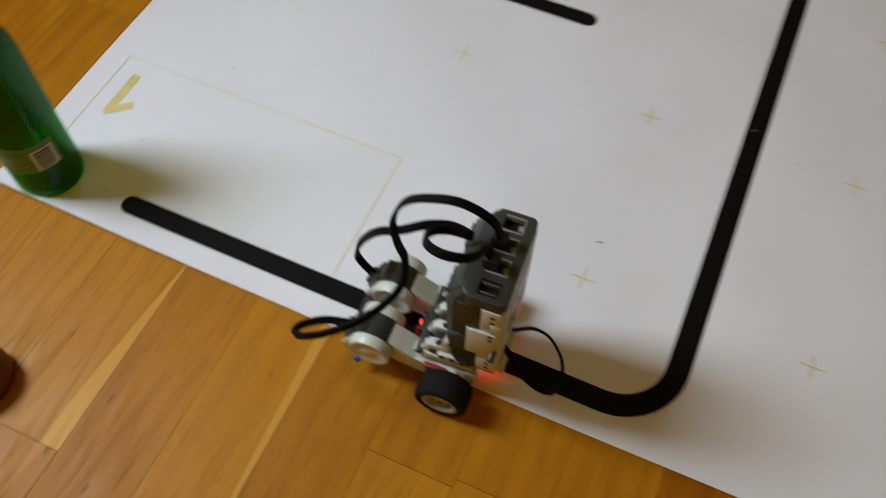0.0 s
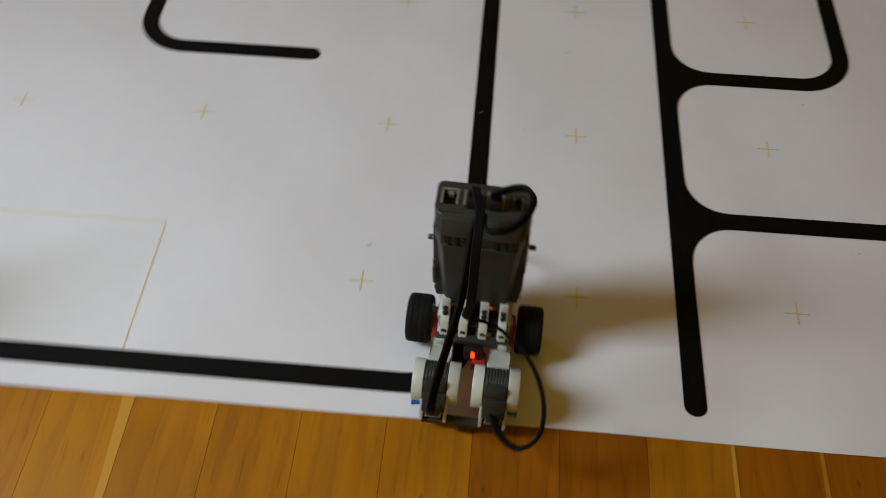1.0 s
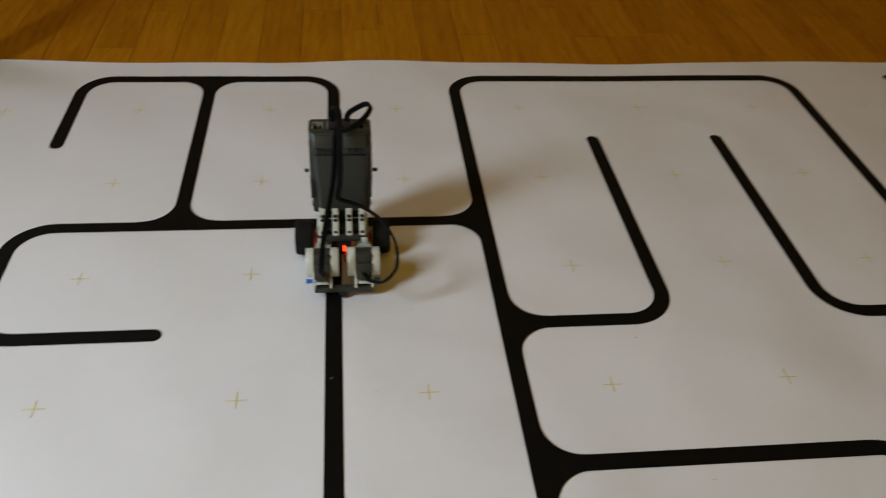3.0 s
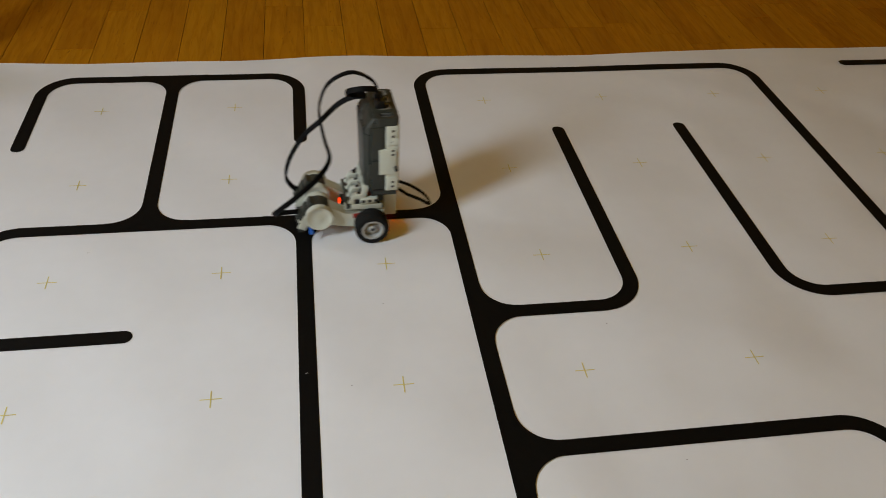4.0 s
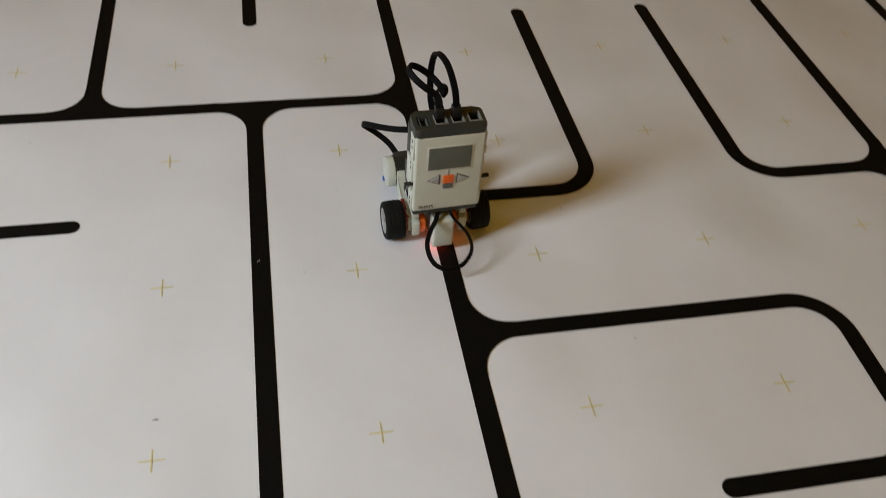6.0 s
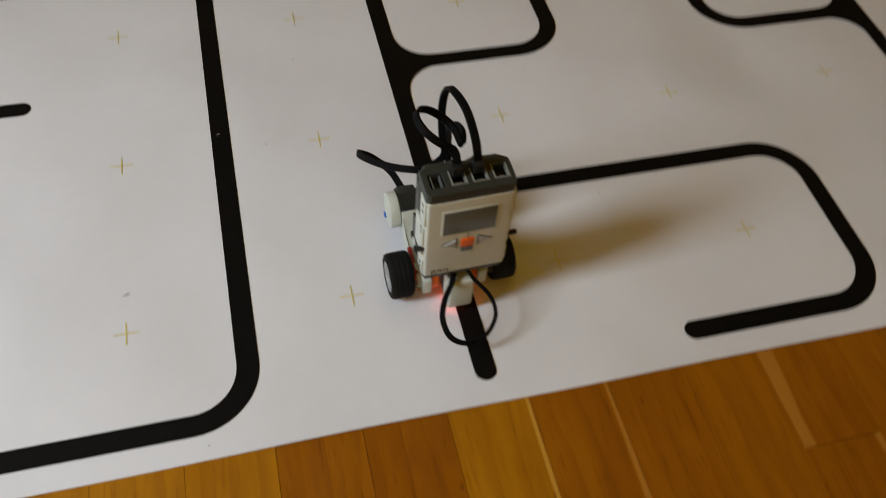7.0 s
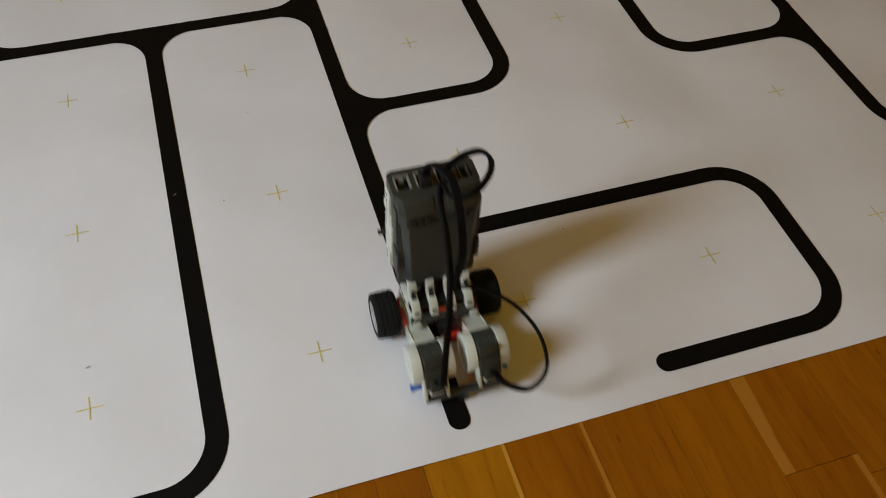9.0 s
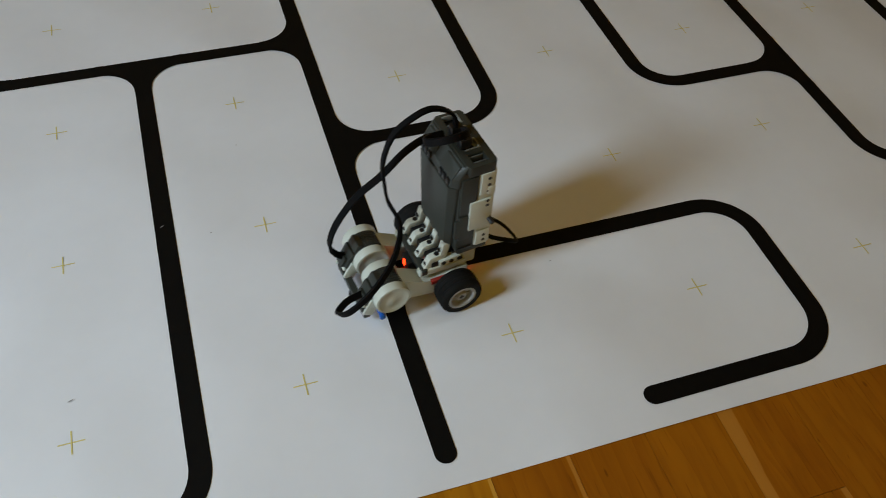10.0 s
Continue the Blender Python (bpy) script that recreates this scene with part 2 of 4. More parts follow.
def loft(bm, rings, heights):
    """A body through outlines in plan, in millimetres, at the given heights."""
    rows = [[bm.verts.new((x * 0.001, y * 0.001, z * 0.001)) for x, y in ring] for ring, z in zip(rings, heights)]
    n = len(rows[0])
    for a, b in zip(rows, rows[1:]):
        for k in range(n):
            bm.faces.new((a[k], a[(k + 1) % n], b[(k + 1) % n], b[k]))
    bm.faces.new(rows[0][::-1])
    bm.faces.new(rows[-1])
    bmesh.ops.recalc_face_normals(bm, faces=bm.faces[:])
    bmesh.ops.bevel(bm, geom=bm.edges[:], offset=0.0009, segments=2, profile=0.6, affect="EDGES")
    return bm


def pierced(bm, xs, ys, wells, deep, z0, z1, corner):
    """A plate, in millimetres, with a row of rectangular wells let into its top and its upright corners rounded."""
    gx = sorted([xs[0], xs[1]] + [v for w in wells for v in w])
    gy = [ys[0], deep[0], deep[1], ys[1]]
    top = [[bm.verts.new((x * 0.001, y * 0.001, z1 * 0.001)) for x in gx] for y in gy]
    low = [[bm.verts.new((x * 0.001, y * 0.001, z0 * 0.001)) for x in gx] for y in gy]
    nx, ny = len(gx) - 1, 3
    sunk = {(k * 2 + 1, 1) for k in range(len(wells))}
    for j in range(ny):
        for i in range(nx):
            if (i, j) not in sunk:
                bm.faces.new((top[j][i], top[j][i + 1], top[j + 1][i + 1], top[j + 1][i]))
                bm.faces.new((low[j + 1][i], low[j + 1][i + 1], low[j][i + 1], low[j][i]))
                for (di, dj), a, b in (((0, -1), (i, j), (i + 1, j)), ((0, 1), (i + 1, j + 1), (i, j + 1)), ((-1, 0), (i, j + 1), (i, j)), ((1, 0), (i + 1, j), (i + 1, j + 1))):
                    beside = (i + di, j + dj)
                    if beside in sunk or not (0 <= beside[0] < nx and 0 <= beside[1] < ny):
                        bm.faces.new((top[a[1]][a[0]], low[a[1]][a[0]], low[b[1]][b[0]], top[b[1]][b[0]]))
    bmesh.ops.recalc_face_normals(bm, faces=bm.faces[:])
    upright = [e for e in bm.edges if abs(e.verts[0].co.z - e.verts[1].co.z) > 0.001 and all(abs(v.co.x * 1000) > abs(xs[1]) - 0.01 and (abs(v.co.y * 1000 - ys[1]) < 0.01 or abs(v.co.y * 1000 - ys[0]) < 0.01) for v in e.verts)]
    bmesh.ops.bevel(bm, geom=upright, offset=corner * 0.001, segments=5, profile=0.5, affect="EDGES")
    outer = [e for e in bm.edges if len(e.link_faces) == 2 and all(v.co.z > (z1 - 0.1) * 0.001 for v in e.verts) and e.calc_face_angle(0) > 1.2]
    bmesh.ops.bevel(bm, geom=outer, offset=0.0008, segments=2, profile=0.6, affect="EDGES")
    return bm


def turned(bm, profile, steps=40, axis="z", at=(0, 0, 0), closed=False):
    """A body of revolution: profile of (radius, height) along an axis."""
    rings = []
    for r, h in profile:
        ring = []
        for k in range(steps):
            a = 2 * math.pi * k / steps
            c, s = r * math.cos(a), r * math.sin(a)
            v = {"z": (c, s, h), "x": (h, c, s), "y": (s, h, c)}[axis]
            ring.append(bm.verts.new(Vector(v) + Vector(at)))
        rings.append(ring)
    pairs = list(zip(rings, rings[1:]))
    if closed:
        pairs.append((rings[-1], rings[0]))
    for a, b in pairs:
        for k in range(steps):
            bm.faces.new((a[k], a[(k + 1) % steps], b[(k + 1) % steps], b[k]))
    if not closed:
        bm.faces.new(rings[0][::-1])
        bm.faces.new(rings[-1])
    return bm


def spline(points, steps=8):
    """Points along a smooth curve through the given ones."""
    ps = [Vector(p) for p in points]
    ps = [2 * ps[0] - ps[1]] + ps + [2 * ps[-1] - ps[-2]]
    out = []
    for a, b, c, d in zip(ps, ps[1:], ps[2:], ps[3:]):
        for k in range(steps):
            t = k / steps
            out.append(0.5 * (2 * b + (c - a) * t + (2 * a - 5 * b + 4 * c - d) * t * t + (3 * b - a - 3 * c + d) * t ** 3))
    return out + [ps[-2]]


def ribbon(bm, points, width, thick, side=(1, 0, 0), twist=0.0, hoop=None):
    """A flat cable with rounded edges swept along a smooth curve."""
    line = spline(points)
    w, h = width / 2, thick / 2
    shape = [(w, h * 0.4), (w * 0.8, h), (-w * 0.8, h), (-w, h * 0.4), (-w, -h * 0.4), (-w * 0.8, -h), (w * 0.8, -h), (w, -h * 0.4)]
    across, rings = Vector(side), []
    for i, p in enumerate(line):
        ahead = (line[min(i + 1, len(line) - 1)] - line[max(i - 1, 0)]).normalized()
        across = Vector(hoop) if hoop else across
        across = (across - ahead * across.dot(ahead)).normalized()
        spin = Matrix.Rotation(radians(twist) * i / len(line), 3, ahead)
        u = spin @ across
        v = ahead.cross(u)
        rings.append([bm.verts.new(p + u * a + v * b) for a, b in shape])
    for a, b in zip(rings, rings[1:]):
        for k in range(8):
            bm.faces.new((a[k], a[(k + 1) % 8], b[(k + 1) % 8], b[k]))
    bm.faces.new(rings[0][::-1])
    bm.faces.new(rings[-1])
    return bm


# ---- the room ----
# unseen shell round the floor, added to return warm fill light
EAST, SOUTH, NORTH, HIGH = 4.6, -1.5, 3.0, 2.35


def slab(name, x0, x1, y0, y1, z0, z1, mat, label, kind="structure"):
    bm = bmesh.new()
    block(bm, x0, x1, y0, y1, z0, z1)
    return tagged(finish(bm, name, mat), label, kind=kind)


def room():
    slab("wall_east", EAST, EAST + 0.2, SOUTH - 0.2, NORTH + 0.2, -0.1, HIGH, WALL, "unseen wall, ochre to throw warm light back")
    slab("wall_south", WEST, EAST, SOUTH - 0.2, SOUTH, -0.1, HIGH, WALL, "unseen wall, ochre to throw warm light back")
    slab("wall_north", WEST, EAST, NORTH, NORTH + 0.2, -0.1, HIGH, WALL, "unseen wall, ochre to throw warm light back")
    slab("ceiling", WEST - 0.2, EAST + 0.2, SOUTH - 0.2, NORTH + 0.2, HIGH, HIGH + 0.15, CEILING, "unseen ceiling, coloured to throw warm light back")
    z0, z1 = WINDOW_Z - WINDOW_H / 2, WINDOW_Z + WINDOW_H / 2
    bm = bmesh.new()
    start = SOUTH - 0.2
    for y, _ in WINDOWS:
        y0, y1 = y - WINDOW_W / 2, y + WINDOW_W / 2
        block(bm, WEST - 0.2, WEST, start, y0, -0.1, HIGH)
        block(bm, WEST - 0.2, WEST, y0, y1, -0.1, z0)
        block(bm, WEST - 0.2, WEST, y0, y1, z1, HIGH)
        start = y1
    block(bm, WEST - 0.2, WEST, start, NORTH + 0.2, -0.1, HIGH)
    tagged(finish(bm, "wall_west", WALL), "unseen wall with two window openings, ochre to throw warm light back", kind="structure")
    w, h = WINDOW_W / 2 - 0.002, WINDOW_H / 2 - 0.002
    for k, (y, _) in enumerate(WINDOWS):
        win = thing("window_%d" % (k + 1), "white framed window in the ochre wall", "window", pose(WEST - 0.1, y, WINDOW_Z), kind="structure")
        bm = bmesh.new()
        block(bm, -0.03, 0.03, -w, -w + 0.04, -h, h, 0.004)
        block(bm, -0.03, 0.03, w - 0.04, w, -h, h, 0.004)
        block(bm, -0.028, 0.028, -w + 0.038, w - 0.038, -h, -h + 0.04, 0.004)
        block(bm, -0.028, 0.028, -w + 0.038, w - 0.038, h - 0.04, h, 0.004)
        part("window_frame", bm, FRAME_WHITE, win)
        bm = bmesh.new()
        block(bm, -0.004, 0.004, -w + 0.042, w - 0.042, -h + 0.042, h - 0.042)
        pane = part("pane", bm, GLASS, win)
        pane.visible_shadow = False


# ---- the printed mat ----
U = 0.2
MAT_X0, MAT_X1, MAT_Y0, MAT_Y1 = -0.632, 1.75, -0.032, 1.058


def lift(x, y):
    """Height of the sheet: it lies flat, and its far and west edges curl in soft waves."""
    far, west = max(0.0, (y - 0.93) / 0.13), max(0.0, (-0.40 - x) / 0.23)
    near = max(0.0, (0.0 - y) / 0.032)
    z = 0.0009 + far ** 2 * (0.0022 + 0.0020 * math.sin(9.0 * x + 0.8) + 0.0008 * math.sin(23 * x))
    z += far ** 2 * 0.004 * min(1.0, max(0.0, (-0.1 - x) / 0.3))
    z += west ** 2 * (0.0015 + 0.001 * math.sin(14 * y)) + near ** 2 * (0.0006 + 0.0006 * math.sin(17 * x) + (0.004 if x < -0.3 else 0.0) * min(1.0, max(0.0, (-0.3 - x) / 0.15)))
    return z


def sheet():
    mat = thing("floor_mat", "large white paper floor mat printed with black maze lines", "floor mat")
    nx, ny = 150, 84
    xs = [MAT_X0 + (MAT_X1 - MAT_X0) * i / nx for i in range(nx + 1)]
    ys = [MAT_Y0 + (MAT_Y1 - MAT_Y0) * j / ny for j in range(ny + 1)]

    def edge(x, y, j):
        return y + (0.003 * math.sin(6.5 * x + 1) + 0.0012 * math.sin(19 * x)) * (1 if j == ny else 0.25 if j == 0 else 0)
    top = [(x, edge(x, y, j), lift(x, y)) for j, y in enumerate(ys) for x in xs]
    verts = top + [(x, y, z - 0.0006) for x, y, z in top]
    n, w = len(top), nx + 1
    faces = []
    for j in range(ny):
        for i in range(nx):
            a = j * w + i
            faces += [(a, a + 1, a + w + 1, a + w), (n + a + w, n + a + w + 1, n + a + 1, n + a)]
    for i in range(nx):
        a, b = i, ny * w + i
        faces += [(a, n + a, n + a + 1, a + 1), (b + 1, n + b + 1, n + b, b)]
    for j in range(ny):
        a, b = j * w, j * w + nx
        faces += [(a + w, n + a + w, n + a, a), (b, n + b, n + b + w, b + w)]
    me = bpy.data.meshes.new("sheet")
    me.from_pydata(verts, [], faces)
    me.materials.append(PAPER)
    for f in me.polygons:
        f.use_smooth = True
    me.set_sharp_from_angle(angle=radians(40))
    ob = new("sheet", me)
    ob.parent = mat
    return mat


def rounded(corners, radius):
    """A polyline in metres whose corners are replaced by arcs; also tells its travel direction."""
    ps = [Vector((x * U, y * U)) for x, y in corners]
    out = [ps[0]]
    for a, b, c in zip(ps, ps[1:], ps[2:]):
        u, v = (a - b).normalized(), (c - b).normalized()
        if abs(u.dot(v)) > 0.99:
            out.append(b)
            continue
        centre = b + (u + v) * radius
        for k in range(13):
            t = math.pi / 2 * k / 12
            out.append(centre - v * radius * math.cos(t) - u * radius * math.sin(t))
    return out + [ps[-1]]


def stroke(corners, width, caps, level, name, material_, parent, radius=0.05):
    """A printed band of even width that follows the sheet, with round or flat ends."""
    line = rounded(corners, radius)
    dense = [line[0]]
    for a, b in zip(line, line[1:]):
        steps = max(1, int((b - a).length / 0.02))
        dense += [a.lerp(b, (k + 1) / steps) for k in range(steps)]
    bm = bmesh.new()
    rows = []

    def row(p, side, half):
        row_ = []
        for s in (-1, -0.33, 0.33, 1):
            q = p + side * half * s
            row_.append(bm.verts.new((q.x, q.y, lift(q.x, q.y) + level)))
        rows.append(row_)
    n = len(dense)
    dirs = [(dense[min(i + 1, n - 1)] - dense[max(i - 1, 0)]).normalized() for i in range(n)]
    h = width / 2
    if caps[0]:
        for k in range(8):
            t = math.pi / 2 * (1 - k / 8)
            row(dense[0] - dirs[0] * h * math.sin(t), Vector((-dirs[0].y, dirs[0].x)), max(0.0004, h * math.cos(t)))
    for p, d in zip(dense, dirs):
        row(p, Vector((-d.y, d.x)), h)
    if caps[1]:
        for k in range(1, 9):
            t = math.pi / 2 * k / 8
            row(dense[-1] + dirs[-1] * h * math.sin(t), Vector((-dirs[-1].y, dirs[-1].x)), max(0.0004, h * math.cos(t)))
    for a, b in zip(rows, rows[1:]):
        for k in range(3):
            bm.faces.new((a[k], b[k], b[k + 1], a[k + 1]))
    ob = part(name, bm, material_, parent)
    if ob.data.polygons[0].normal.z < 0:
        ob.data.flip_normals()
    return ob


def printing(mat):
    routes = [
        ([(-2.5, 0), (0, 0), (0, 3)], (1, 0)),
        ([(-1, 2), (-2, 2), (-2, 3), (1, 3)], (1, 0)),
        ([(-2, 4), (-2, 5), (0, 5), (0, 4)], (1, 1)),
        ([(-1, 5), (-1, 3)], (0, 0)),
        ([(1, 0), (1, 5), (4, 5), (4, 1), (5, 1), (5, 4)], (1, 1)),
        ([(1, 1), (3, 1), (3, 0), (2, 0)], (0, 1)),
        ([(1, 2), (2, 2), (2, 4)], (0, 1)),
        ([(3, 4), (3, 2), (4, 2)], (1, 0)),
        ([(5, 5), (7, 5), (7, 2)], (1, 1)),
    ]
    for k, (route, caps) in enumerate(routes):
        stroke(route, 0.0195, caps, 0.0004 + 0.00005 * k, "printed_line", INK, mat)
    # rounded insides of the junctions: junction, stem direction, the two ways off it
    k = 0
    for (x, y), (sx, sy) in (((0, 3), (0, -1)), ((-1, 3), (0, 1)), ((-1, 5), (0, -1)), ((1, 3), (-1, 0)), ((1, 1), (1, 0)), ((1, 2), (1, 0)), ((4, 2), (-1, 0))):
        for s in (1, -1):
            k += 1
            way = [(x + 0.26 * sx, y + 0.26 * sy), (x, y), (x + 0.26 * s * abs(sy), y + 0.26 * s * abs(sx))]
            stroke(way, 0.0195, (0, 0), 0.0009 + 0.00002 * k, "line_junction", INK, mat)
    for i in range(-3, 8):
        for j in range(5):
            if j == 0 and i in (-3, -2):
                continue
            x, y = i + 0.5, j + 0.5
            bm = bmesh.new()
            for dx, dy in ((0.056, 0), (0, 0.056)):
                ex, ey = (0, 0.003) if dx else (0.003, 0)
                quad = [(-dx, -ey), (dx, -ey), (dx, ey), (-dx, ey)] if dx else [(-ex, -dy), (ex, -dy), (ex, dy), (-ex, dy)]
                up = 0.0003 if dx else 0.00036
                bm.faces.new([bm.verts.new(((x + a) * U, (y + b) * U, lift((x + a) * U, (y + b) * U) + up)) for a, b in quad])
            part("grid_cross", bm, YELLOW_INK, mat)
    # stray specks on the paper and on the lines
    for x, y, w, a, ink in ((-0.502, 0.181, 0.003, 40, FLECK), (-0.099, 0.141, 0.004, 20, FLECK), (-0.002, 0.325, 0.003, 30, PALE_FLECK), (0.045, 0.303, 0.0008, 0, FLECK), (0.09, 0.427, 0.0008, 0, FLECK),
                            (-0.038, -0.02, 0.0008, 0, FLECK), (0.346, 0.368, 0.001, 50, FLECK), (0.369, 0.172, 0.001, 10, FLECK), (-0.262, 0.551, 0.0015, 0, FLECK), (-0.533, 0.066, 0.006, 62, PALE_FLECK), (-0.530, 0.004, 0.003, 80, FLECK), (-0.520, -0.004, 0.007, -55, PALE_FLECK)):
        c, s_ = math.cos(radians(a)) * w / 2 / U, math.sin(radians(a)) * w / 2 / U
        stroke([(x / U - c, y / U - s_), (x / U + c, y / U + s_)], 0.0007, (1, 1), 0.0013, "speck", ink, mat)
    # starting field with its upside-down numeral
    stroke([(-3.03, 0.0), (-3.03, 0.755), (-1.5, 0.755), (-1.5, 0.0)], 0.0011, (0, 0), 0.00032, "field_outline", PALE_INK, mat, 0.0004)
    stroke([(-2.925, 0.66), (-2.925, 0.40)], 0.0088, (0, 0), 0.0003, "numeral_stem", YELLOW_INK, mat)
    stroke([(-2.94, 0.40), (-2.835, 0.490)], 0.0082, (0, 0), 0.00036, "numeral_flag", YELLOW_INK, mat)


# ---- the robot ----
MM = 0.001


def mm(*v):
    return [a * MM for a in v]


def wheel_thing(robot, side):
    wheel = new("wheel")
    wheel.parent = robot
    wheel.location = mm(47.5 * side, 0, 21.6)
    bm = bmesh.new()
    prof = [(14.2, -10.4), (18.4, -11), (20.4, -10), (21.3, -8), (21.6, -5.8), (21.2, -5.4), (21.2, -4.4), (21.6, -4), (21.6, -0.9), (21.2, -0.5), (21.2, 0.5), (21.6, 0.9), (21.6, 4), (21.2, 4.4), (21.2, 5.4), (21.6, 5.8), (21.3, 8), (20.4, 10), (18.4, 11), (14.2, 10.4)]
    turned(bm, [(r * MM, h * MM) for r, h in prof], 48, "x", closed=True)
    part("tyre", bm, RUBBER, wheel, "black rubber tyre with shallow grooves")
    bm = bmesh.new()
    turned(bm, [(r * MM, h * MM) for r, h in [(14.6, -10.2), (14.6, 10.2), (13.9, 10.5), (12.0, 10.3), (11.3, 9.2), (10.6, 5.2), (10.6, -5.2), (11.3, -9.2), (12.0, -10.3), (13.9, -10.5)]], 40, "x", closed=True)
    turned(bm, [(r * MM, h * MM) for r, h in [(4.2, -8.6), (4.9, -8), (5.6, -4), (5.6, 4), (4.9, 8), (4.2, 8.6)]], 20, "x")
    turned(bm, [(11.4 * MM, -3.4 * MM), (11.4 * MM, 3.4 * MM)], 32, "x")
    for k in range(6):
        spoke = bmesh.ops.create_cube(bm, size=1.0)["verts"]
        bmesh.ops.transform(bm, matrix=Matrix.Rotation(k * math.pi / 3, 4, "X") @ Matrix.Translation(mm(0, 8, 0)) @ Matrix.Diagonal((0.0092, 0.0064, 0.0016, 1)), verts=spoke)
    part("rim", bm, RIM, wheel, "light grey spoked plastic rim")
    bm = bmesh.new()
    block(bm, *mm(-9.2, 9.2, -0.9, 0.9, -2.3, 2.3))
    block(bm, *mm(-9.1, 9.1, -2.3, 2.3, -0.9, 0.9))
    part("axle_end", bm, BLACK, wheel)
    return wheel


def motor(robot, side):
    """One drive motor: arm from the wheel's hub back to a dark drum between two pale caps."""
    ob = new("motor")
    ob.parent = robot
    c = 24.2 * side
    bm = bmesh.new()
    x0, x1 = c - 9, c + 9
    out = []
    # side outline of the arm in (y, z)
    shape = [(-52, 17), (-30, 13), (-8, 9.5), (4, 8.5), (12, 13), (14, 21), (11, 29), (3, 32), (-14, 29), (-30, 31), (-46, 42), (-60, 50), (-66, 35)]
    for x in (x0, x1):
        out.append([bm.verts.new(mm(x, y, z)) for y, z in shape])
    n = len(shape)
    for k in range(n):
        bm.faces.new((out[0][k], out[0][(k + 1) % n], out[1][(k + 1) % n], out[1][k]))
    bm.faces.new(out[0][::-1])
    bm.faces.new(out[1])
    bmesh.ops.bevel(bm, geom=bm.edges[:], offset=0.0012, segments=2, profile=0.6, affect="EDGES")
    part("arm", bm, LIGHT_GREY, ob, "pale grey motor arm")
    bm = bmesh.new()
    prof = [(16.3, -10.2)]
    for k in range(9):
        h = -9.6 + k * 2.4
        prof += [(16.8, h - 0.7), (16.8, h + 0.7), (16.3, h + 0.9)] if k < 8 else [(16.8, h - 0.7), (16.3, 10.2)]
    turned(bm, [(r * MM, h * MM) for r, h in prof], 44, "x", mm(c, -65, 35))
    part("drum", bm, DARK_GREY, ob, "ribbed dark grey motor drum")
    for s in (-1, 1):
        bm = bmesh.new()
        a = s * 9.8
        turned(bm, [(r * MM, (a + s * h) * MM) for r, h in [(16.9, 0), (17.3, 0.4), (17.3, 8.4), (16.9, 9.0), (14.9, 9.2), (14.4, 8.8), (5, 8.8), (4.5, 9.0)]], 44, "x", mm(c, -65, 35))
        part("end_cap", bm, LIGHT_GREY, ob, "pale grey round end cap")
    bm = bmesh.new()
    tilt = Matrix.Rotation(radians(-28), 4, "X")
    block(bm, *mm(c - 9.4, c + 9.4, -87, -72, 24, 43), bevel=0.0016, turn=tilt)
    block(bm, *mm(c - 8.6, c + 8.6, -79, -63, 41, 51.5), bevel=0.0022, turn=tilt)
    block(bm, *mm(c - 5.8, c + 5.8, -92, -82, 26, 37), bevel=0.0012, turn=tilt)
    part("connector", bm, DARK_GREY, ob, "dark grey cable connector")
    bm = bmesh.new()
    block(bm, *mm(c - 6.4, c + 6.4, -91, -83.5, 20.5, 24.5), bevel=0.0008, turn=tilt)
    part("latch", bm, LIGHT_GREY, ob)
    for s in (-1, 1):
        bm = bmesh.new()
        block(bm, *mm(c + s * 9.7 - 1.4, c + s * 9.7 + 1.4, -89, -78, 14, 34), bevel=0.0008, turn=tilt)
        part("connector_cheek", bm, LIGHT_GREY, ob)
    bm = bmesh.new()
    turned(bm, [(r * MM, h * MM) for r, h in [(8, side * 30.6), (8.8, side * 31.2), (8.8, side * 34.8), (8, side * 35.6)]], 32, "x", mm(0, 0, 21.6))
    part("hub", bm, ORANGE, ob, "bright orange output hub")
    bm = bmesh.new()
    turned(bm, [(r * MM, h * MM) for r, h in [(11.6, side * 14.8), (12.2, side * 15.4), (12.2, side * 20.4), (11.6, side * 21)]], 32, "x", mm(0, 6, 21.6))
    part("hub", bm, ORANGE, ob, "bright orange output hub")
    bm = bmesh.new()
    block(bm, *mm(min(side * 21.6, side * 30), max(side * 21.6, side * 30), 8, 19, 12, 31), bevel=0.0012)
    part("fork", bm, LIGHT_GREY, ob)
    bm = bmesh.new()
    block(bm, *mm(side * 33.0 - 2, side * 33.0 + 2, -22, 8, 26, 31), bevel=0.0008)
    part("clip", bm, RED_PART, ob, "dark red clip")
    bm = bmesh.new()
    turned(bm, [(r * MM, h * MM) for r, h in [(2.4, side * 26), (2.4, side * 42), (3.0, side * 41.5), (3.0, side * 43.6), (2.2, side * 44.0)]], 16, "x", mm(0, -76, 15))
    part("pin", bm, BLUE, ob, "small blue connector pin")
    return ob


def beam(bm, a, b, size, holes=0):
    """A square studless beam between two points with rounded edges."""
    a, b = Vector(mm(*a)), Vector(mm(*b))
    turn = (b - a).to_track_quat("Y", "Z").to_matrix().to_4x4()
    turn.translation = (a + b) / 2
    made = bmesh.ops.create_cube(bm, size=1.0)["verts"]
    bmesh.ops.transform(bm, matrix=turn @ Matrix.Diagonal((size * MM, (b - a).length, size * MM, 1)), verts=made)
    bmesh.ops.bevel(bm, geom=list({e for v in made for e in v.link_edges}), offset=0.0012, segments=2, profile=0.6, affect="EDGES")


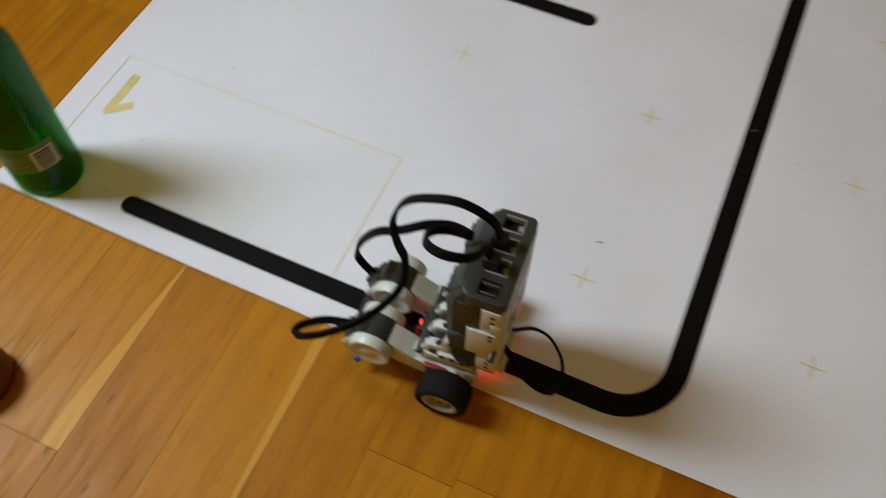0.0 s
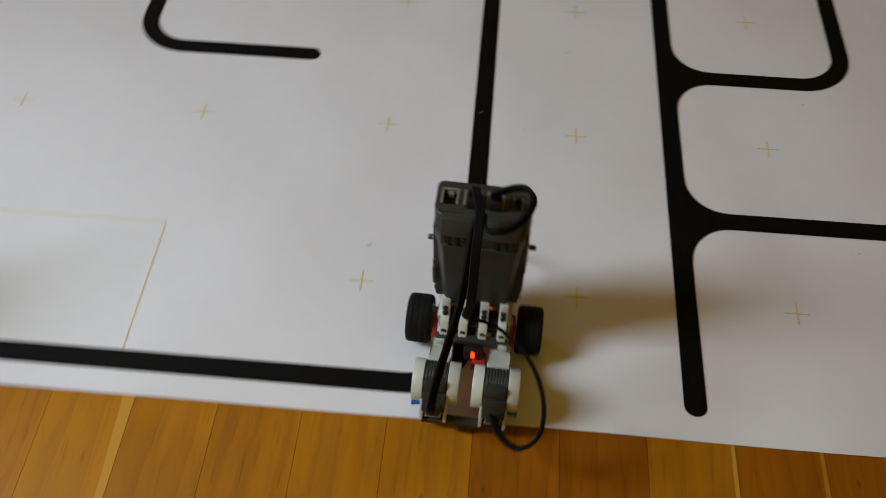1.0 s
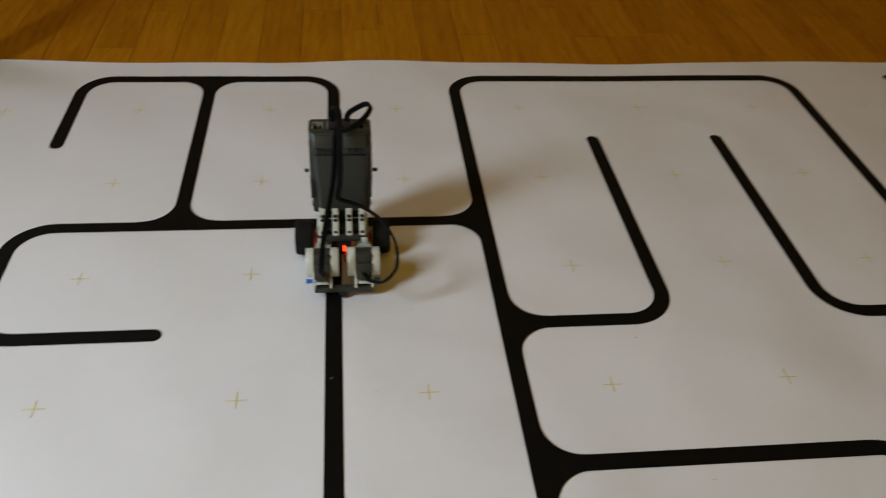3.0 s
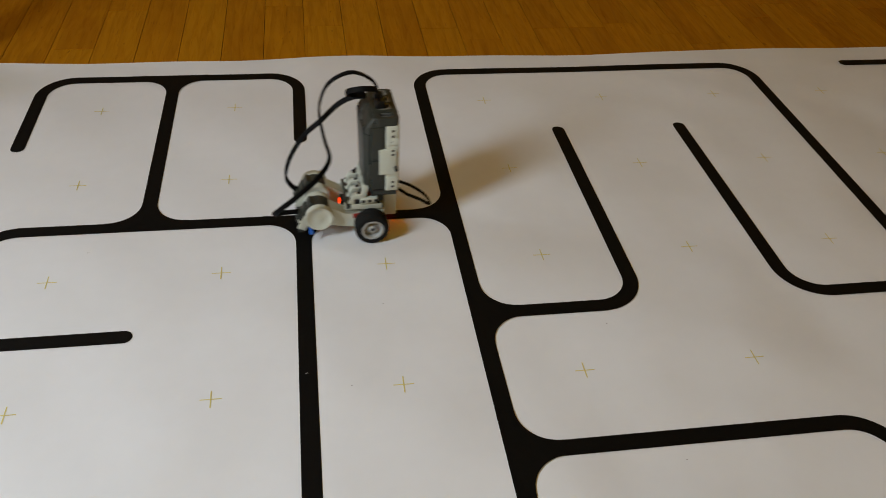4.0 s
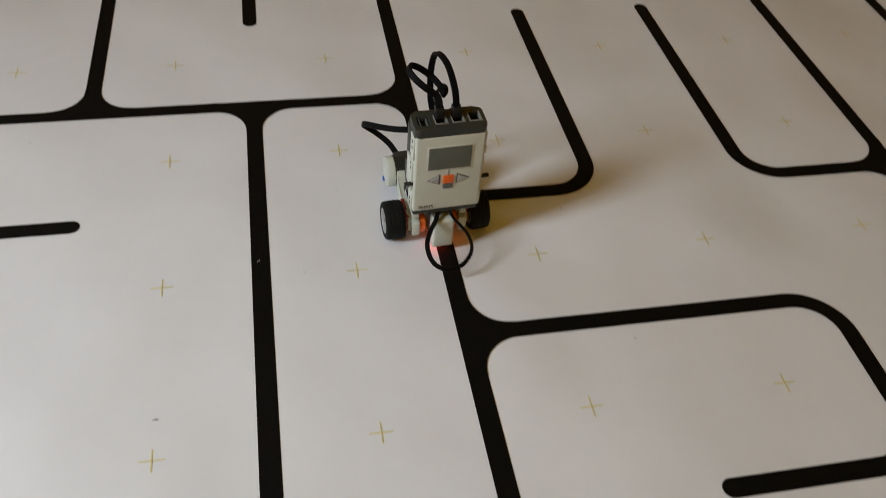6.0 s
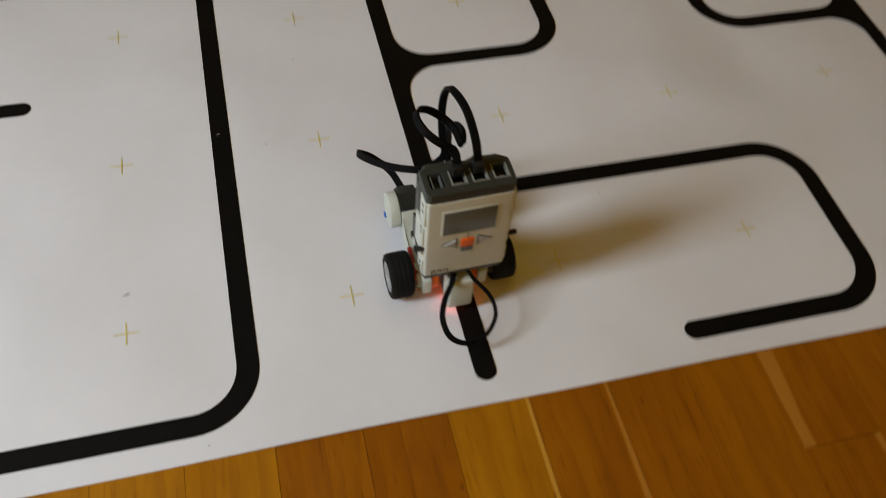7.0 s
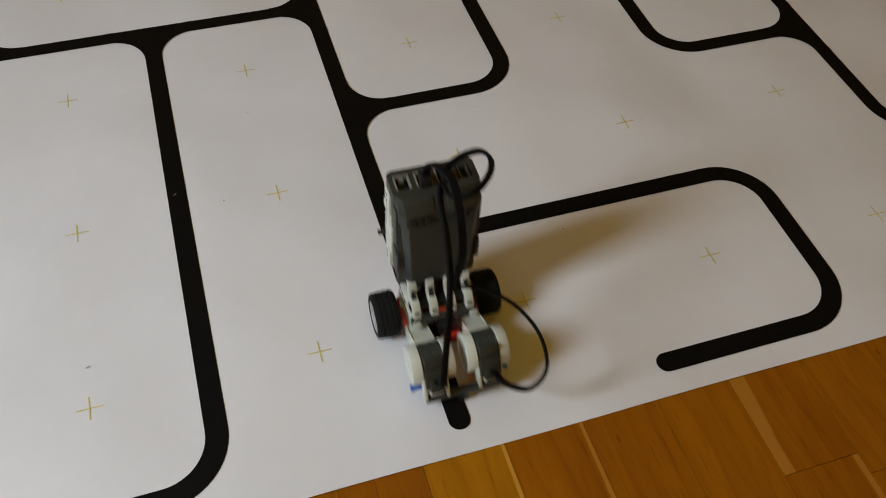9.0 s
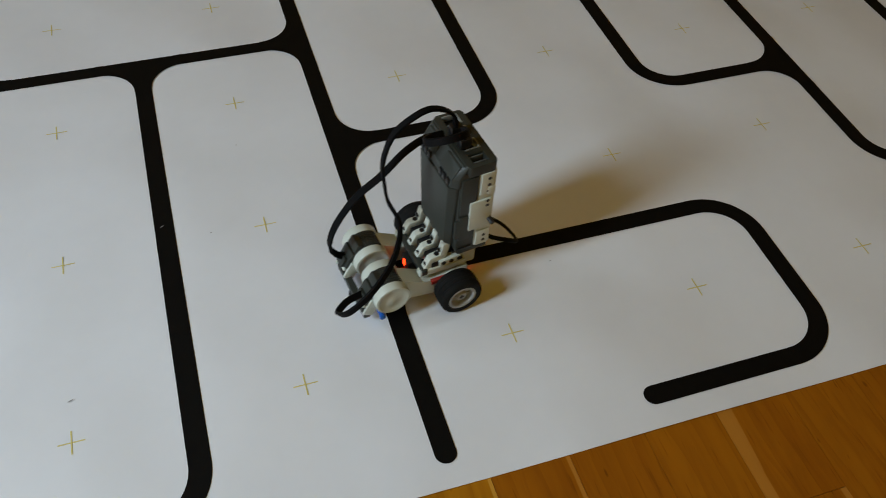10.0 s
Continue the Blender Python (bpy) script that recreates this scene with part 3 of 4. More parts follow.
def hole_ring(bm, at, axis, r=2.9):
    turned(bm, [(r * MM, -0.25 * MM), (r * MM, 0.25 * MM)], 16, axis, mm(*at))


def brick(robot):
    ob = new("control_brick")
    ob.parent = robot
    ob.location = mm(0, 5, 4.9)
    ob.scale.z = 0.94
    bm = bmesh.new()
    block(bm, *mm(-35.5, 35.5, 14, 31, 63.5, 166), bevel=0.0028, segments=3)
    for s in (-1, 1):
        block(bm, *mm(s * 36 - 1.6, s * 36 + 1.6, 6, 27, 92, 130), bevel=0.0009)
        block(bm, *mm(s * 35.6 - 1.4, s * 35.6 + 1.4, 15, 28.5, 66, 86), bevel=0.0009)
        block(bm, *mm(s * 35.6 - 1.4, s * 35.6 + 1.4, 15, 28.5, 136, 164), bevel=0.0009)
        block(bm, *mm(s * 36 - 1.6, s * 36 + 1.6, 22, 29.5, 136, 146), bevel=0.0009)
    shell = part("front_shell", bm, LIGHT_GREY, ob, "off-white front shell")
    bm = bmesh.new()
    block(bm, *mm(-34.5, 34.5, -4, 15, 61, 168), bevel=0.0022)
    for s in (-1, 1):
        block(bm, *mm(s * 35 - 1.4, s * 35 + 1.4, -3, 8, 80, 112), bevel=0.0008)
        block(bm, *mm(s * 35 - 0.9, s * 35 + 0.9, -3, 12, 116, 162), bevel=0.0008)
    part("body", bm, DARK_GREY, ob, "dark grey body")
    bm = bmesh.new()
    loft(bm, [[(-28, -3), (-28, -6.5), (-24, -11.5), (24, -11.5), (28, -6.5), (28, -3)], [(-32.5, -3), (-32.5, -6.5), (-27.5, -12.8), (27.5, -12.8), (32.5, -6.5), (32.5, -3)]], (66, 150))
    part("battery_cover", bm, DARK_GREY, ob, "plain dark grey battery cover with bevelled sides")
    bm = bmesh.new()
    loft(bm, [[(-34.2, -3), (-34.2, -6), (-29, -11.4), (29, -11.4), (34.2, -6), (34.2, -3)], [(-34.2, -3), (-34.2, -5.5), (-29, -10.4), (29, -10.4), (34.2, -5.5), (34.2, -3)],
              [(-34.2, 4), (-34.2, 2), (-30, -0.5), (30, -0.5), (34.2, 2), (34.2, 4)]], (151.2, 161.5, 174.6))
    part("shoulder", bm, DARK_GREY, ob, "sloping dark grey shoulder")
    for s in (-1, 1):
        bm = bmesh.new()
        taper(bm, mm(s * 17.5 - 12.5, s * 17.5 + 12.5, -11.6, -6, 160.5), mm(s * 17.5 - 12, s * 17.5 + 12, -3.4, 2, 173.4), bevel=0.0014)
        part("back_hump", bm, DARK_GREY, ob)
        bm = bmesh.new()
        block(bm, *mm(s * 34.6 - 1.6, s * 34.6 + 1.6, -7, 4, 84, 108), bevel=0.0008)
        part("side_latch", bm, DARK_GREY, ob)
        for z in (66, 116, 133):
            bm = bmesh.new()
            block(bm, *mm(s * 34.9 - 0.9, s * 34.9 + 0.9, -1.5, 11, z, z + 0.9))
            part("side_groove", bm, BLACK, ob)
    for s in (-1, 1):
        for k in range(3):
            bm = bmesh.new()
            block(bm, *mm(s * 18 - 9 + k * 6.6, s * 18 - 4.6 + k * 6.6, -12.9, -7.0, 152.4, 159.6), bevel=0.0005)
            part("back_slot", bm, BLACK, ob)
    # top with four sockets
    bm = bmesh.new()
    wells = [(-25.5 + 17 * k - 5.6, -25.5 + 17 * k + 5.6) for k in range(4)]
    pierced(bm, (-36, 36), (1.5, 30.5), wells, (9, 23), 164, 175.5, 5.0)
    part("top", bm, DARK_GREY, ob, "dark grey top with four cable sockets")
    for k, (x0, x1) in enumerate(wells):
        rim = bmesh.new()
        if k < 3:
            for a in ((x0 - 0.9, x0 + 0.5, 9, 23.6), (x1 - 0.5, x1 + 0.9, 9, 23.6), (x0 + 0.4, x1 - 0.4, 22.4, 23.6)):
                block(rim, *mm(*a, 170, 176.3), bevel=0.0004)
            block(rim, *mm(x0 + 3.4, x1 - 3.4, 19.4, 22.6, 168, 173.2), bevel=0.0004)
        else:
            for a in ((x0 + 1.5, x0 + 2.6, 10, 22), (x1 - 2.6, x1 - 1.5, 10, 22)):
                block(rim, *mm(*a, 168, 174.4), bevel=0.0003)
        part("socket", rim, SOCKET if k < 3 else MID_GREY, ob)
        bm = bmesh.new()
        block(bm, *mm(x0 - 0.4, x1 + 0.4, 8.6, 23.4, 166.2, 168.2))
        part("socket_floor", bm, BLACK, ob)
    bm = bmesh.new()
    block(bm, *mm(-34.5, 34.5, -2, 29, 56.5, 64.2), bevel=0.0024)
    part("bottom", bm, DARK_GREY, ob, "dark grey bottom with sockets")
    bm = bmesh.new()
    block(bm, *mm(-23.5, 23.5, 30.2, 31.5, 120.4, 153.2), bevel=0.0005)
    part("screen_bezel", bm, LIGHT_GREY, ob)
    bm = bmesh.new()
    block(bm, *mm(-21.8, 21.8, 30.8, 31.9, 122.2, 151.4), bevel=0.0003)
    part("screen", bm, SCREEN, ob, "dull grey-green display")
    bm = bmesh.new()
    block(bm, *mm(-5.6, 5.6, 30.5, 32.4, 101.8, 112.6), bevel=0.0009)
    part("button", bm, ORANGE, ob, "square orange button")
    bm = bmesh.new()
    block(bm, *mm(-5.4, 5.4, 30.5, 32.2, 94.6, 100.4), bevel=0.0009)
    part("button", bm, MID_GREY, ob, "dark grey button")
    for s in (-1, 1):
        bm = bmesh.new()
        front = [bm.verts.new(mm(x * s, 32.1, z)) for x, z in ((10.2, 112), (10.2, 102.8), (19.6, 107))]
        back = [bm.verts.new(mm(x * s, 30.4, z)) for x, z in ((9.6, 113), (9.6, 101.8), (20.8, 107))]
        bm.faces.new(front)
        bm.faces.new(back[::-1])
        for i in range(3):
            bm.faces.new((front[i], back[i], back[(i + 1) % 3], front[(i + 1) % 3]))
        part("arrow_button", bm, RIM, ob, "light grey arrow button")
        bm = bmesh.new()
        for y in (30.0, 31.15):
            bm.faces.new([bm.verts.new(mm(x * s, y, z)) for x, z in ((8.4, 114.6), (8.4, 100.2), (22.6, 107))])
        bm.verts.ensure_lookup_table()
        for i in range(3):
            bm.faces.new([bm.verts[k] for k in (i, (i + 1) % 3, 3 + (i + 1) % 3, 3 + i)])
        part("button_surround", bm, MID_GREY, ob)
    bm = bmesh.new()
    block(bm, *mm(-0.4, 0.4, 30.8, 31.3, 112.4, 120.8))
    part("mark", bm, MID_GREY, ob)
    for x in (27.0, 21.6, 16.2):
        bm = bmesh.new()
        block(bm, *mm(x - 1.9, x - 1.1, 30.7, 31.3, 67.0, 71.0))
        block(bm, *mm(x + 1.1, x + 1.9, 30.7, 31.3, 67.0, 71.0))
        block(bm, *mm(x - 1.9, x + 1.9, 30.7, 31.35, 70.2, 71.0))
        part("mark", bm, BLACK, ob)
    for s in (-1, 1):
        bm = bmesh.new()
        turned(bm, [(r * MM, h * MM) for r, h in [(2.4, s * 33), (2.4, s * 43.6), (1.9, s * 44.2)]], 14, "x", mm(0, 26.5, 102))
        part("axle_pin", bm, BLACK, ob, "short black axle pin")
        for z in (72, 79, 122, 128, 141, 149, 157):
            bm = bmesh.new()
            hole_ring(bm, (s * (37.0 if z < 100 or z > 132 else 37.5), 23, z), "x", 1.8)
            part("pin_hole", bm, BLACK, ob)
    return ob


def frame_parts(robot):
    """The beams between brick, motors and sensor."""
    ob = new("chassis")
    ob.parent = robot
    for x in (-24, -8.2, 8.2, 24):
        bm = bmesh.new()
        beam(bm, (x, -4, 70), (x, -8, 52), 7.4)
        beam(bm, (x, -5, 54), (x, -20, 52.5), 7.4)
        beam(bm, (x, -17.5, 54), (x, -25, 40), 7.4)
        b = part("angled_beam", bm, LIGHT_GREY, ob, "pale grey angled beam with pin holes")
        bm = bmesh.new()
        for p in ((x, -13.0, 57.2),):
            turned(bm, [(2.5 * MM, -0.4 * MM), (2.5 * MM, 0.4 * MM)], 14, "z", (0, 0, 0))
            bmesh.ops.transform(bm, matrix=Matrix.Translation(mm(*p)) @ Matrix.Rotation(radians(4), 4, "X"), verts=bm.verts[-28:])
        for y, z in ((-11.2, 62.0), (-24.9, 47.5)):
            turned(bm, [(2.4 * MM, -0.6 * MM), (2.4 * MM, 0.6 * MM)], 14, "y", mm(x, y, z))
        part("hole", bm, BLACK, b)
    for s in (-1, 1):
        bm = bmesh.new()
        beam(bm, (s * 26, 16, 38), (s * 26, -32, 40), 7.4)
        b = part("side_beam", bm, LIGHT_GREY, ob, "pale grey side beam with pin holes")
        for y in (12, 4, -4, -12):
            bm = bmesh.new()
            hole_ring(bm, (s * 26, y, 42.0 - 0.02 * y), "z", 2.4)
            part("hole", bm, BLACK, b)
        bm = bmesh.new()
        beam(bm, (s * 27, -12, 47), (s * 27, 10, 49), 7.4)
        b = part("side_beam", bm, LIGHT_GREY, ob)
        for y in (-8, 0, 8):
            bm = bmesh.new()
            hole_ring(bm, (s * 30.8, y, 48), "x", 2.4)
            part("hole", bm, BLACK, b)
    bm = bmesh.new()
    beam(bm, (-30, -27, 41), (30, -27, 41), 6.6)
    part("cross_beam", bm, DARK_GREY, ob, "dark grey cross beam")
    bm = bmesh.new()
    beam(bm, (-26, 6, 52), (26, 6, 52), 7)
    beam(bm, (-20, -6, 36), (20, -6, 36), 7)
    part("cross_beam", bm, BLACK, ob)
    # black block added to make the gaps between the angled beams dark
    bm = bmesh.new()
    block(bm, *mm(-28.5, 28.5, -19.5, -1, 43.5, 50.2), bevel=0.001)
    part("gap_filler", bm, BLACK, ob, "black filler added for the dark gaps between the angled beams")
    bm = bmesh.new()
    beam(bm, (-34, -88, 13), (34, -88, 13), 7)
    part("rear_beam", bm, DARK_GREY, ob, "dark grey rear cross beam")
    for s in (-1, 1):
        bm = bmesh.new()
        beam(bm, (s * 24.2, -90, 12), (s * 24.2, -62, 12.5), 7)
        part("rear_strut", bm, BLACK, ob)
    bm = bmesh.new()
    turned(bm, [(r * MM, h * MM) for r, h in [(0.6, 0.9), (3.2, 1.4), (5.0, 3.2), (5.4, 6.0), (5.0, 9.0), (3, 12)]], 20, "z", mm(0, -88, 0))
    part("skid", bm, BLACK, ob, "black rounded skid that slides on the mat")
    bm = bmesh.new()
    block(bm, *mm(1.5, 13, -40, -27, 12, 24.5), bevel=0.0016)
    part("red_block", bm, RED_PART, ob, "dark red translucent block")
    bm = bmesh.new()
    block(bm, *mm(-6, 10, -35.4, -25, 21.2, 37), bevel=0.0012)
    part("lamp_housing", bm, BLACK, ob, "black housing of the rear lamp")
    bm = bmesh.new()
    block(bm, *mm(0.4, 3.6, -36.6, -35.0, 27.5, 35.5), bevel=0.0006)
    part("led", bm, LED_DIM, ob, "dimly glowing red lamp")


def sensor(robot):
    ob = new("light_sensor")
    ob.parent = robot
    bm = bmesh.new()
    block(bm, *mm(-11, 11, 10, 22, 12, 56), bevel=0.0018)
    part("sensor_back", bm, DARK_GREY, ob, "dark grey sensor back")
    bm = bmesh.new()
    block(bm, *mm(-11.5, 11.5, 20, 38, 9, 48), bevel=0.0030, segments=3)
    part("sensor_shell", bm, LIGHT_GREY, ob, "off-white sensor shell")
    bm = bmesh.new()
    turned(bm, [(r * MM, h * MM) for r, h in [(5.2, 12.2), (5.2, 9.6), (4.4, 9.0)]], 20, "z", mm(0, 24, 0))
    part("sensor_nose", bm, BLACK, ob)
    bm = bmesh.new()
    turned(bm, [(r * MM, h * MM) for r, h in [(3.2, 9.2), (3.0, 8.0), (1.8, 7.0)]], 16, "z", mm(0, 24, 0))
    part("led", bm, LED, ob, "glowing red lamp")


def cables(robot):
    runs = [
        # socket over the top, down behind the back, out to one side and round to the right motor
        [(-8.5, 16, 163), (-7, 13, 192), (-4, -6, 209), (0, -25, 212), (0, -46, 198), (0, -56, 170), (-1, -54, 140), (-3, -50, 117), (13, -47, 107), (30, -54, 102), (48, -70, 95), (60, -93, 83), (60, -114, 66), (46, -120, 50), (31, -107, 41), (24, -88, 36)],
        # socket, ring above the back, down behind the battery cover to the left motor
        [(8.5, 16, 163), (8.5, 15, 180), (11, 12, 191)] + [(18 + 17 * math.sin(t), -7 + 18 * math.cos(t), 197 + 13 * math.sin(t)) for t in (0.25, 0.9, 1.6, 2.3, 3.0, 3.7, 4.3, 4.9)]
        + [(-1, -2, 181), (-5, -16, 178), (-6, -34, 168), (-8, -54, 147), (-14, -76, 123), (-21, -94, 88), (-24, -101, 60), (-25, -96, 44), (-24, -86, 34)],
        # ring in front of the sensor
        [(4, 26, 57), (10, 38, 51), (19, 50, 46), (25, 65, 41), (21, 78, 30), (7, 83, 22), (-11, 79, 22), (-24, 65, 27), (-23, 50, 36), (-10, 36, 49), (-5, 26, 57)],
    ]
    for k, run in enumerate(runs):
        bm = bmesh.new()
        ribbon(bm, [mm(*p) for p in run], 0.0066 if k < 2 else 0.0050, 0.0028 if k < 2 else 0.0024, (1, 0, 0), (60, 0, 40)[k], (None, (0.55, 0, -0.83), None)[k])
        part("cable", bm, CABLE, robot, "flat black cable")
    for x in (-8.5, 8.5):
        bm = bmesh.new()
        block(bm, *mm(x - 4.4, x + 4.4, 10.5, 21.5, 170, 180), bevel=0.0012)
        part("plug", bm, BLACK, robot)


def robot_thing():
    robot = thing("toy_robot", "grey and white two-wheeled plastic brick robot with black cables", "robot")
    brick(robot)
    frame_parts(robot)
    sensor(robot)
    motor(robot, -1)
    motor(robot, 1)
    wheels = [wheel_thing(robot, -1), wheel_thing(robot, 1)]
    cables(robot)
    return robot, wheels


# ---- bottles ----
def bottle(x, y, turn):
    ob = thing("glass_bottle", "empty green glass bottle standing on a corner of the mat", "bottle", pose(x, y, lift(x, y), 0, 0, turn), "bottles")
    outer = [(22, 2.2), (26, 0.4), (28.6, 0.8), (30.2, 3), (30.5, 8), (30.5, 150), (29.6, 160), (26.4, 173), (20.6, 187), (16.4, 199), (14.2, 213), (13.2, 236), (13.2, 238), (14.2, 239), (14.2, 245), (13.4, 246)]
    inner = [(10, 246), (9.8, 236), (11.2, 213), (13.6, 199), (17.8, 187), (23.8, 173), (27, 160), (28, 150), (28, 9), (25, 5.2), (10, 7.5), (0.5, 8)]
    bm = bmesh.new()
    turned(bm, [(r * MM, h * MM) for r, h in [(0.5, 4.5), (12, 4.2)] + outer + inner], 56, "z")
    part("glass", bm, BOTTLE_GLASS, ob, "clear green glass")

    def wrap(r, a0, a1, z0, z1, mat, name, n=24):
        b = bmesh.new()
        low, high = [], []
        for k in range(n + 1):
            a = radians(a0 + (a1 - a0) * k / n)
            low.append([b.verts.new((q * MM * math.cos(a), q * MM * math.sin(a), z0 * MM)) for q in (r, r + 0.25)])
            high.append([b.verts.new((q * MM * math.cos(a), q * MM * math.sin(a), z1 * MM)) for q in (r, r + 0.25)])
        for k in range(n):
            for q in ((low[k][1], low[k + 1][1], high[k + 1][1], high[k][1]), (high[k][0], high[k + 1][0], low[k + 1][0], low[k][0]),
                      (low[k][0], low[k + 1][0], low[k + 1][1], low[k][1]), (high[k][1], high[k + 1][1], high[k + 1][0], high[k][0])):
                b.faces.new(q)
        for l, h in ((low[0], high[0]), (low[-1], high[-1])):
            b.faces.new((l[0], l[1], h[1], h[0]))
        return part(name, b, mat, ob)
    label = wrap(30.7, -150, 40, 40, 72, LABEL, "label", 40)
    tagged(label, "pale green printed band")
    tagged(wrap(31.0, -2, 34, 42, 66, LABEL_WHITE, "barcode_field", 12), "white patch with dark bars")
    rng = random.Random(4)
    z = 43.2
    while z < 64:
        w = rng.choice((0.5, 0.8, 1.2))
        wrap(31.3, 2, 30, z, z + w, BLACK, "bar", 8)
        z += w + rng.choice((0.7, 1.0, 1.5))
    for z in (50, 55, 60):
        wrap(31.0, -60, -12, z, z + 1.2, LABEL_PRINT, "text_line", 16)
    return ob


# unidentified rounded object at the floor's edge, built as a low dome
def edge_object():
    ob = thing("red_brown_object", "dark red-brown rounded object of unknown kind on the parquet", "furniture leg", pose(-0.512, -0.192, 0))
    bm = bmesh.new()
    turned(bm, [(r * MM, h * MM) for r, h in [(20, 0), (26, 0.6), (28, 4), (28, 12), (27, 20), (22, 27), (12, 31), (3, 32)]], 36, "z")
    part("low_dome", bm, RED_BROWN, ob)


# ---- oak floor ----
END_JOINT = {-7: -0.113, 2: -0.127, -11: -0.214, -9: -0.36, -10: -0.30, -8: -0.22, -1: -0.30, -2: -0.26, 0: -0.41, 1: -0.35}
# pale sapwood: column of strips, whether south of its end joint, whether on the west edge, widths at the south and north ends
SAPWOOD = [(-11, 0, 0, 0.017, -0.016), (-9, 0, 0, -0.001, 0.012), (2, 0, 1, 0.011, 0.036), (2, 1, 0, 0.010, 0.006), (-1, 0, 0, 0.008, 0.002), (-2, 0, 0, 0.004, 0.003)]


def floor_boards():
    """Parquet strips that run away from the near edge of the mat; the nearer ones are single pieces."""
    base = slab("floor", WEST - 0.2, EAST + 0.2, SOUTH - 0.2, NORTH + 0.2, -0.1, -0.0065, GAP, "golden brown oak strip parquet floor")
    rng = random.Random(11)
    shared = {}
    far_parts = {False: ([], []), True: ([], [])}     # golden strips further off, and those darkened and reddened for the dimmer east side
    count = 0
    x = 0.302 - 30 * STRIP
    column = -30
    while x < EAST:
        y = END_JOINT.get(column, SOUTH + 0.4 * rng.random())
        while y > SOUTH:
            y -= 0.40
        while y < NORTH:
            length = 0.40 if column in END_JOINT and y < 0.1 else rng.choice((0.28, 0.34, 0.40, 0.46, 0.52))
            x1, y1 = x + STRIP, y + length
            under = x > MAT_X0 + 0.06 and x1 < MAT_X1 - 0.06 and y > MAT_Y0 + 0.06 and y1 < MAT_Y1 - 0.06
            south = y1 < END_JOINT.get(column, -9) + 0.01
            pale = [row for row in SAPWOOD if row[0] == column and row[1] == south and -0.6 < y < 0]
            near = -1.0 < x < 1.55 and y1 > -0.62 and y < 1.75
            cx, cy, g = (x + x1) / 2, (y + y1) / 2, 0.0005 if y > 0.8 else 0.00018
            hx, hy, c = STRIP / 2 - g, length / 2 - g, 0.0003
            if not under and near and count < 300:
                # dimmer east light put into the colour: redder, darker strips grow commoner eastward
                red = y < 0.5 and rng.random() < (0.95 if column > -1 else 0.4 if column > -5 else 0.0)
                look_of = OAK_DIM_RED if red else OAK
                if pale:
                    _, _, west, at_south, at_north = pale[0]
                    look_of = wood_material(("dim_side_" if red else "") + "oak_strip_with_sapwood", False, (at_north, at_south) if west else (at_south, at_north), DIM_REDDISH if red else GOLDEN)
                if (length, g, look_of.name) not in shared:
                    bm = bmesh.new()
                    taper(bm, (-hx, hx, -hy, hy, -0.008), (-hx, hx, -hy, hy, -c))
                    top = [f for f in bm.faces if f.normal.z > 0.5 or all(abs(v.co.z + c) < 1e-6 for v in f.verts)][0]
                    made = bmesh.ops.inset_region(bm, faces=[top], thickness=c)
                    for v in top.verts:
                        v.co.z = 0
                    bmesh.ops.recalc_face_normals(bm, faces=bm.faces[:])
                    me = bpy.data.meshes.new("strip")
                    bm.to_mesh(me)
                    bm.free()
                    me.materials.append(look_of)
                    shared[length, g, look_of.name] = me
                ob = new("parquet_strip", shared[length, g, look_of.name])
                ob.rotation_euler.z = radians(180 * pale[0][2]) if pale else radians(180 * rng.randint(0, 1))
                ob.location = (cx, cy, rng.uniform(-0.0003, 0.0))
                ob.parent = base
                count += 1
            elif not under and x > WEST - 0.15:
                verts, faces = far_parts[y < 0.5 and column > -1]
                n, lo, hi = len(verts), max(cy - hy, SOUTH - 0.15), min(cy + hy, NORTH + 0.15)
                verts += [(cx + a * hx, b, z) for z in (-0.006, 0.0) for a, b in ((-1, lo), (1, lo), (1, hi), (-1, hi))]
                faces += [(n + 4, n + 5, n + 6, n + 7), (n, n + 1, n + 5, n + 4), (n + 1, n + 2, n + 6, n + 5), (n + 2, n + 3, n + 7, n + 6), (n + 3, n, n + 4, n + 7)]
            y = y1
        x += STRIP
        column += 1
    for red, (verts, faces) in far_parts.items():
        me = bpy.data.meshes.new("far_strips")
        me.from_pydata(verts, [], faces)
        me.materials.append(OAK_DIM_RED_FAR if red else OAK_FAR)
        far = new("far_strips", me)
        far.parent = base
        tagged(far, "oak strips further off, reddened and darkened for the dimmer east side" if red else "golden brown oak strips further off", kind="stuff")


room()
the_mat = sheet()
printing(the_mat)
the_robot, the_wheels = robot_thing()
bottle(-0.588, -0.001, -40)
bottle(-0.590, 1.035, -100)
edge_object()
floor_boards()

